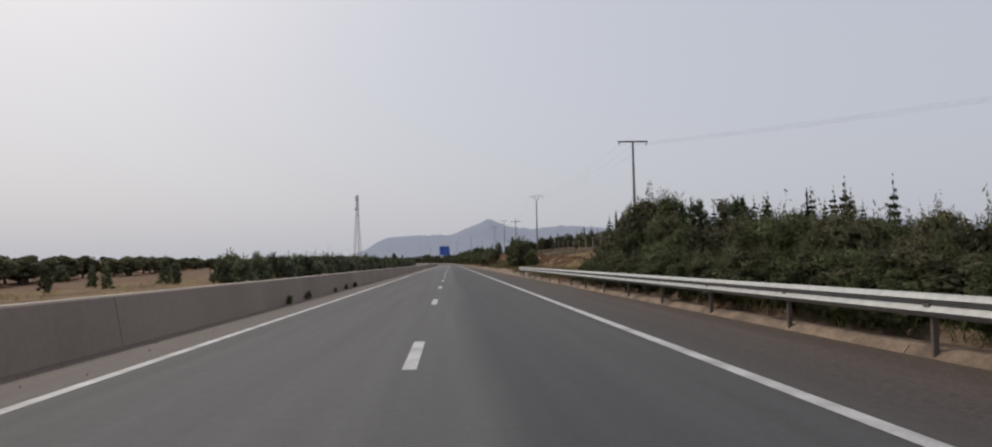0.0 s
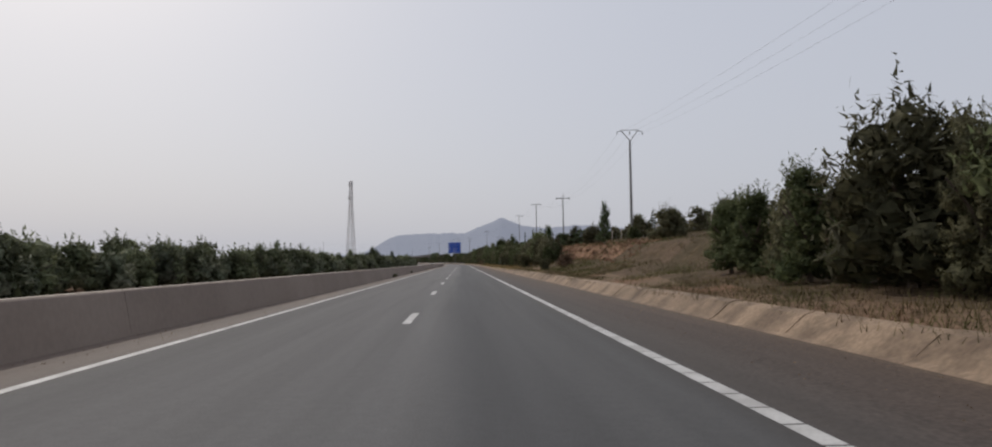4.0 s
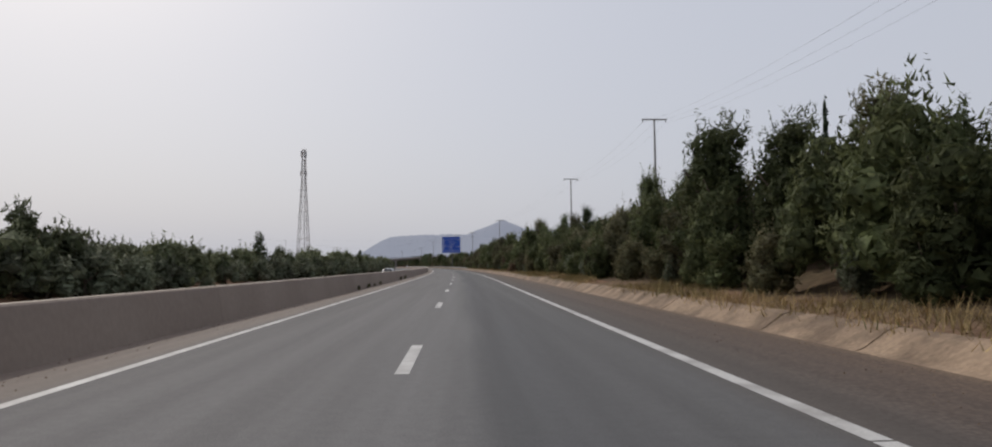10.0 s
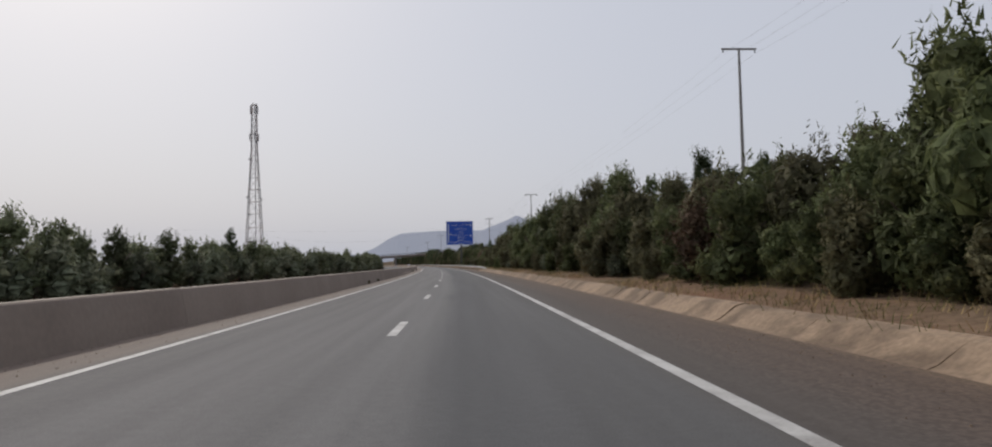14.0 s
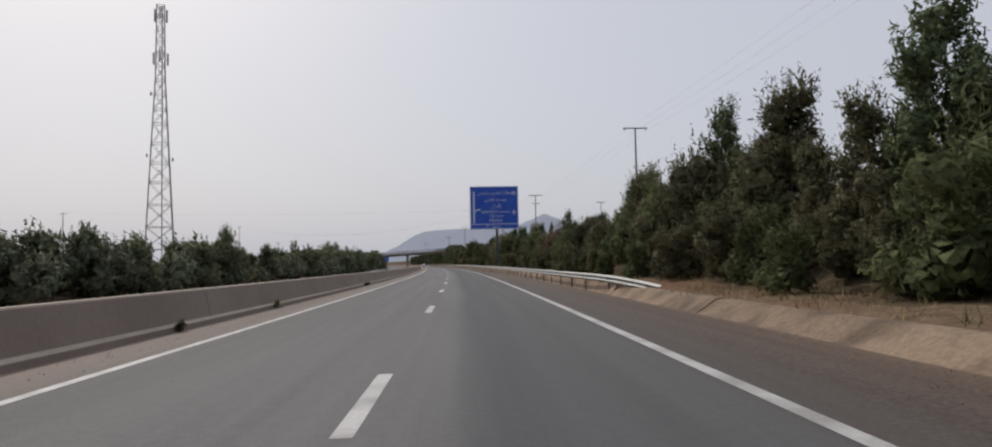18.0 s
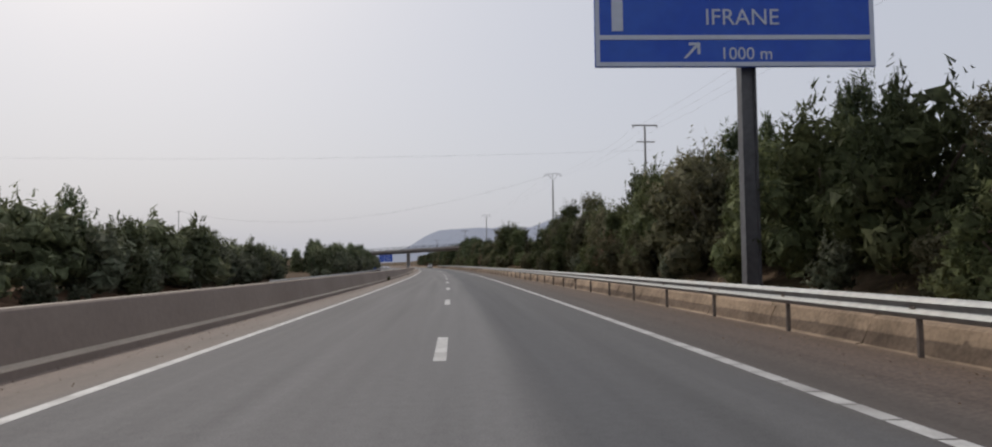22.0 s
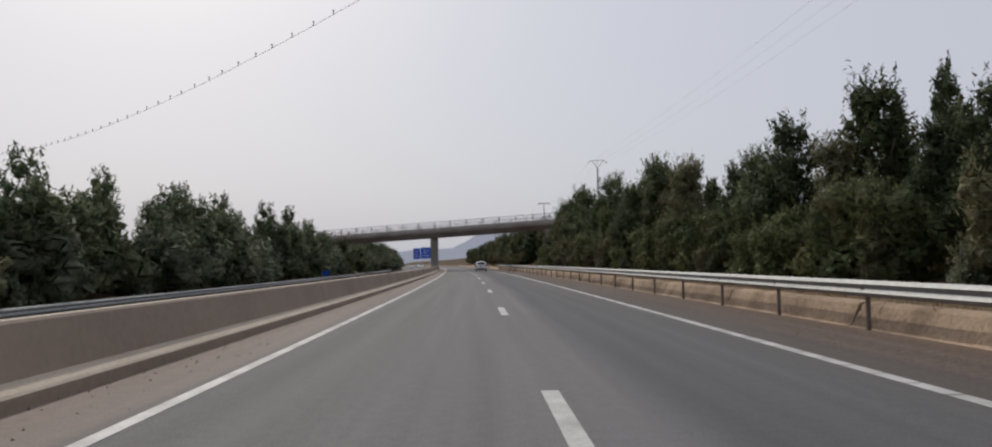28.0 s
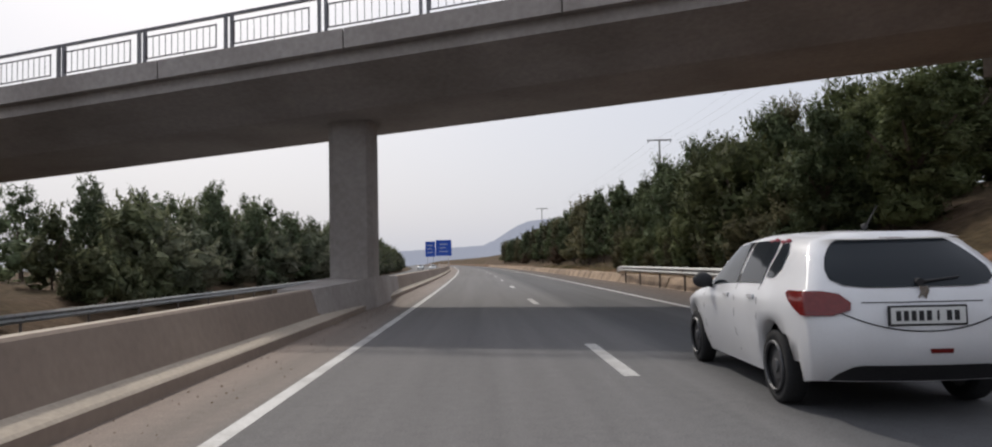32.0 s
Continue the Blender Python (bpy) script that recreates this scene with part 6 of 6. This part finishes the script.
# ---- farmhouse on the plateau ----
def farmhouse(s, l, w, d, h):
    z = ground_z(s, l)
    ob = thing("farmhouse", on_road(s, l, z - 0.3, 12), "low pale rendered farmhouse half hidden by trees", "house")
    wall_m = M_PALE_AND_LIT
    bm = bm_new()
    box(bm, -w / 2, w / 2, -d / 2, d / 2, 0, h, 0.03)
    part("wall", bm, wall_m, ob)
    bm = bm_new()
    box(bm, -w / 2 - 0.3, w / 2 + 0.3, -d / 2 - 0.3, d / 2 + 0.3, h, h + 0.25, 0.02)
    part("roof", bm, M_GUTTER, ob)
    for x in (-w * 0.3, 0, w * 0.3):
        bm = bm_new()
        box(bm, x - 0.5, x + 0.5, -d / 2 - 0.03, -d / 2 + 0.02, 1.2, 2.3)
        part("window", bm, M_CARGLASS, ob)
    return ob


farmhouse(165, 82, 14, 8, 3.6)


# ---- drain chute on the open slope ----
def drain_chute(s, l0, l1):
    ob = thing("drain_chute", Matrix(), "pale tan concrete drain chute lying on the open slope", "drain chute")
    for side in (-0.55, 0.55):
        v = []
        for l in (l0, (l0 + l1) / 2, l1):
            z = ground_z(s, l)
            v += [at(s + side - 0.09, l, z - 0.2), at(s + side + 0.09, l, z - 0.2), at(s + side + 0.09, l, z + 0.38), at(s + side - 0.09, l, z + 0.38)]
        f = [(r * 4 + j, r * 4 + (j + 1) % 4, r * 4 + 4 + (j + 1) % 4, r * 4 + 4 + j) for r in (0, 1) for j in range(4)] + [(0, 1, 2, 3), (11, 10, 9, 8)]
        fix_normals(mesh_object("side_wall", v, f, M_PALE_AND_LIT, ob))
    v = []
    for l in (l0, (l0 + l1) / 2, l1):
        z = ground_z(s, l)
        v += [at(s - 0.455, l, z - 0.1), at(s + 0.455, l, z - 0.1), at(s + 0.455, l, z + 0.12), at(s - 0.455, l, z + 0.12)]
    f = [(r * 4 + j, r * 4 + (j + 1) % 4, r * 4 + 4 + (j + 1) % 4, r * 4 + 4 + j) for r in (0, 1) for j in range(4)] + [(0, 1, 2, 3), (11, 10, 9, 8)]
    fix_normals(mesh_object("channel_floor", v, f, M_PALE_AND_LIT, ob))
    return ob


drain_chute(645.2, 11.3, 12.5)


# ---- rubble on the slopes ----
def rubble(s0, s1, l0, l1, count, seed, label):
    """Loose stones half sunk in the slope, as one mesh."""
    r = random.Random(seed)
    verts, faces = [], []
    for i in range(count):
        s, l = r.uniform(s0, s1), r.uniform(l0, l1)
        k = r.uniform(0.05, 0.2) * (1.6 if r.random() < 0.12 else 1.0)
        c = at(s, l, ground_z(s, l) + 0.2 * k)
        n = len(verts)
        a0 = r.uniform(0, 6.28)
        for j in range(5):
            a = a0 + j * 1.257
            verts.append(c + Vector((math.cos(a) * k * r.uniform(0.7, 1.2), math.sin(a) * k * r.uniform(0.7, 1.2), -0.3 * k)))
        for j in range(4):
            a = a0 + 0.5 + j * 1.571
            verts.append(c + Vector((math.cos(a) * k * r.uniform(0.35, 0.7), math.sin(a) * k * r.uniform(0.35, 0.7), k * r.uniform(0.35, 0.7))))
        faces += [(n, n + 1, n + 5), (n + 1, n + 2, n + 6, n + 5), (n + 2, n + 3, n + 7, n + 6), (n + 3, n + 4, n + 8, n + 7), (n + 4, n, n + 5, n + 8), (n + 5, n + 6, n + 7, n + 8)]
    tagged(mesh_object("rubble", verts, faces, M_OCHRE), label, "rubble", kind="stuff")


rubble(78, 118, 12.4, 15.5, 900, 81, "crumbled ochre earth and stones on the cut bank")
rubble(150, 205, 12.0, 17.0, 1100, 82, "crumbled ochre stones on the cut slope")
rubble(632, 690, 11.0, 22.0, 1300, 83, "brown stones scattered on the open slope")
rubble(793, 812, 10.0, 20.0, 500, 84, "ochre stones on the earth beside the bridge ramp")


# ---- grass and weeds ----
def blades(name, s0, s1, l0, l1, count, height, mat, seed, label, skip=None):
    """Dry blades in tufts on the ground between two offsets, as one mesh."""
    r = np.random.RandomState(seed)
    tufts = count // 9
    verts, faces = [], []
    for i in range(tufts):
        s = s0 + (s1 - s0) * r.rand()
        l = l0 + (l1 - l0) * r.rand() ** 1.3
        if noise.noise((s * 0.09, l * 0.25, seed)) < -0.12:
            continue
        c = at(s, l, ground_z(s, l) - 0.03)
        hh = height * (0.5 + 0.8 * r.rand())
        for j in range(9):
            a = r.rand() * 6.28
            lean = 0.2 + 0.9 * r.rand()
            o = Vector((r.normal() * 0.2, r.normal() * 0.2, 0))
            tip = c + o + Vector((math.cos(a) * lean * hh, math.sin(a) * lean * hh, hh * (0.6 + 0.5 * r.rand())))
            w = Vector((-math.sin(a), math.cos(a), 0)) * (0.006 + 0.007 * r.rand())
            n = len(verts)
            verts += [c + o - w, c + o + w, tip]
            faces.append((n, n + 1, n + 2))
    ob = mesh_object(name, verts, faces, mat)
    tagged(ob, label, "grass", kind="stuff")


blades("dry_grass", 40, 190, 7.35, 10.5, 50000, 0.19, M_GRASS_BROWN, 29, "short brown dry grass above the gutter")
blades("dry_grass", 186, 330, 7.3, 10.5, 42000, 0.34, M_GRASS_DRY, 21, "straw-coloured dry grass tufts along the bank foot")
blades("dry_grass", 100, 250, 10.0, 24.0, 36000, 0.32, M_GRASS_BROWN, 28, "brown dry grass on the cut slope")
blades("dry_grass", 0, 102, 10.5, 24.0, 50000, 0.26, M_GRASS_DRY, 22, "straw-coloured dry grass on the open bank")
blades("dry_grass", 330, 900, 7.4, 10.5, 36000, 0.26, M_GRASS_DRY, 23, "sparse dry grass between gutter and shrubs")
blades("dry_grass", 630, 700, 9.0, 30.0, 36000, 0.3, M_GRASS_BROWN, 24, "brown dry grass on the open slope")
blades("green_weeds", 6, 74, 7.2, 9.2, 26000, 0.38, M_WEED, 27, "dark green weeds growing under the guard rail")
blades("green_weeds", 128, 216, 8.6, 17.0, 26000, 0.3, M_WEED, 30, "scattered green weeds on the cut slope")
blades("green_weeds", 60, 900, 7.4, 10.8, 40000, 0.26, M_WEED, 25, "low green weeds at the foot of the bank")
blades("dry_grass", -20, 700, -34.0, -17.5, 40000, 0.35, M_GRASS_DRY, 26, "dry grass on the verge beyond the opposite carriageway")


def weed(s, l, z, k, i):
    v, f, nor = leaf_cloud(40 + i, [(0, 0, 0.16, 0.14, 0.14, 0.2), (0.08, 0.05, 0.3, 0.09, 0.09, 0.16)], 420, 0.1, core=0.5, rise=1.0, twig=0.16)
    ob = leaf_mesh("weed", v, f, nor, M_WEED)
    ob.matrix_basis = on_road(s, l, z) @ Matrix.Diagonal((0.5 * k, 0.5 * k, 0.55 * k, 1))
    tagged(ob, "small dark weed growing at the foot of the median wall", "weed", "weeds along the median wall")


for i, (s, k) in enumerate(((23.3, 1.1), (26.4, 1.2), (32.6, 0.8), (36.0, 1.0), (39.3, 1.1), (159.5, 1.2), (161.5, 1.0), (181, 1.1), (217, 1.0), (285, 0.9), (289, 1.0), (292, 0.7), (295, 0.9), (311.7, 1.2), (316.8, 1.3),
                            (395, 0.8), (401, 0.8), (459.6, 0.9), (467, 1.0), (487.8, 0.9), (489, 0.9), (603, 1.3), (640, 0.8), (662, 0.9))):
    weed(s, -4.6, 0.0, k, i)
# green moss strip by the wall foot
blades("green_weeds", 705, 716, -4.68, -4.45, 2600, 0.12, M_WEED, 60, "green tufts along the foot of the median wall")


# loose grit at the edges of the carriageway
def grit(s0, s1, bands, count, seed):
    r = random.Random(seed)
    verts, faces = [], []
    for i in range(count):
        l0, l1, z0, z1 = bands[i % len(bands)]
        q = r.random() ** 1.6
        s, l = r.uniform(s0, s1), l1 + (l0 - l1) * q
        c = at(s, l, z1 + (z0 - z1) * q)
        k = r.uniform(0.008, 0.024)
        n = len(verts)
        for a in (0.0, 2.1, 4.2):
            verts.append(c + Vector((math.cos(a + i) * k, math.sin(a + i) * k * r.uniform(0.6, 1), -0.003)))
        verts.append(c + Vector((r.uniform(-0.3, 0.3) * k, 0, k * r.uniform(0.6, 1.0))))
        faces += [(n, n + 1, n + 3), (n + 1, n + 2, n + 3), (n + 2, n, n + 3)]
    tagged(mesh_object("gravel", verts, faces, M_GUTTER), "loose tan grit scattered along the shoulder edges", "gravel", kind="stuff")


# bands: offset nearer the lane, offset at the edge, and the surface height at each
grit(0, 860, [(4.6, 6.5, -0.046, -0.129), (-3.7, -4.66, 0.0, 0.0)], 14000, 71)
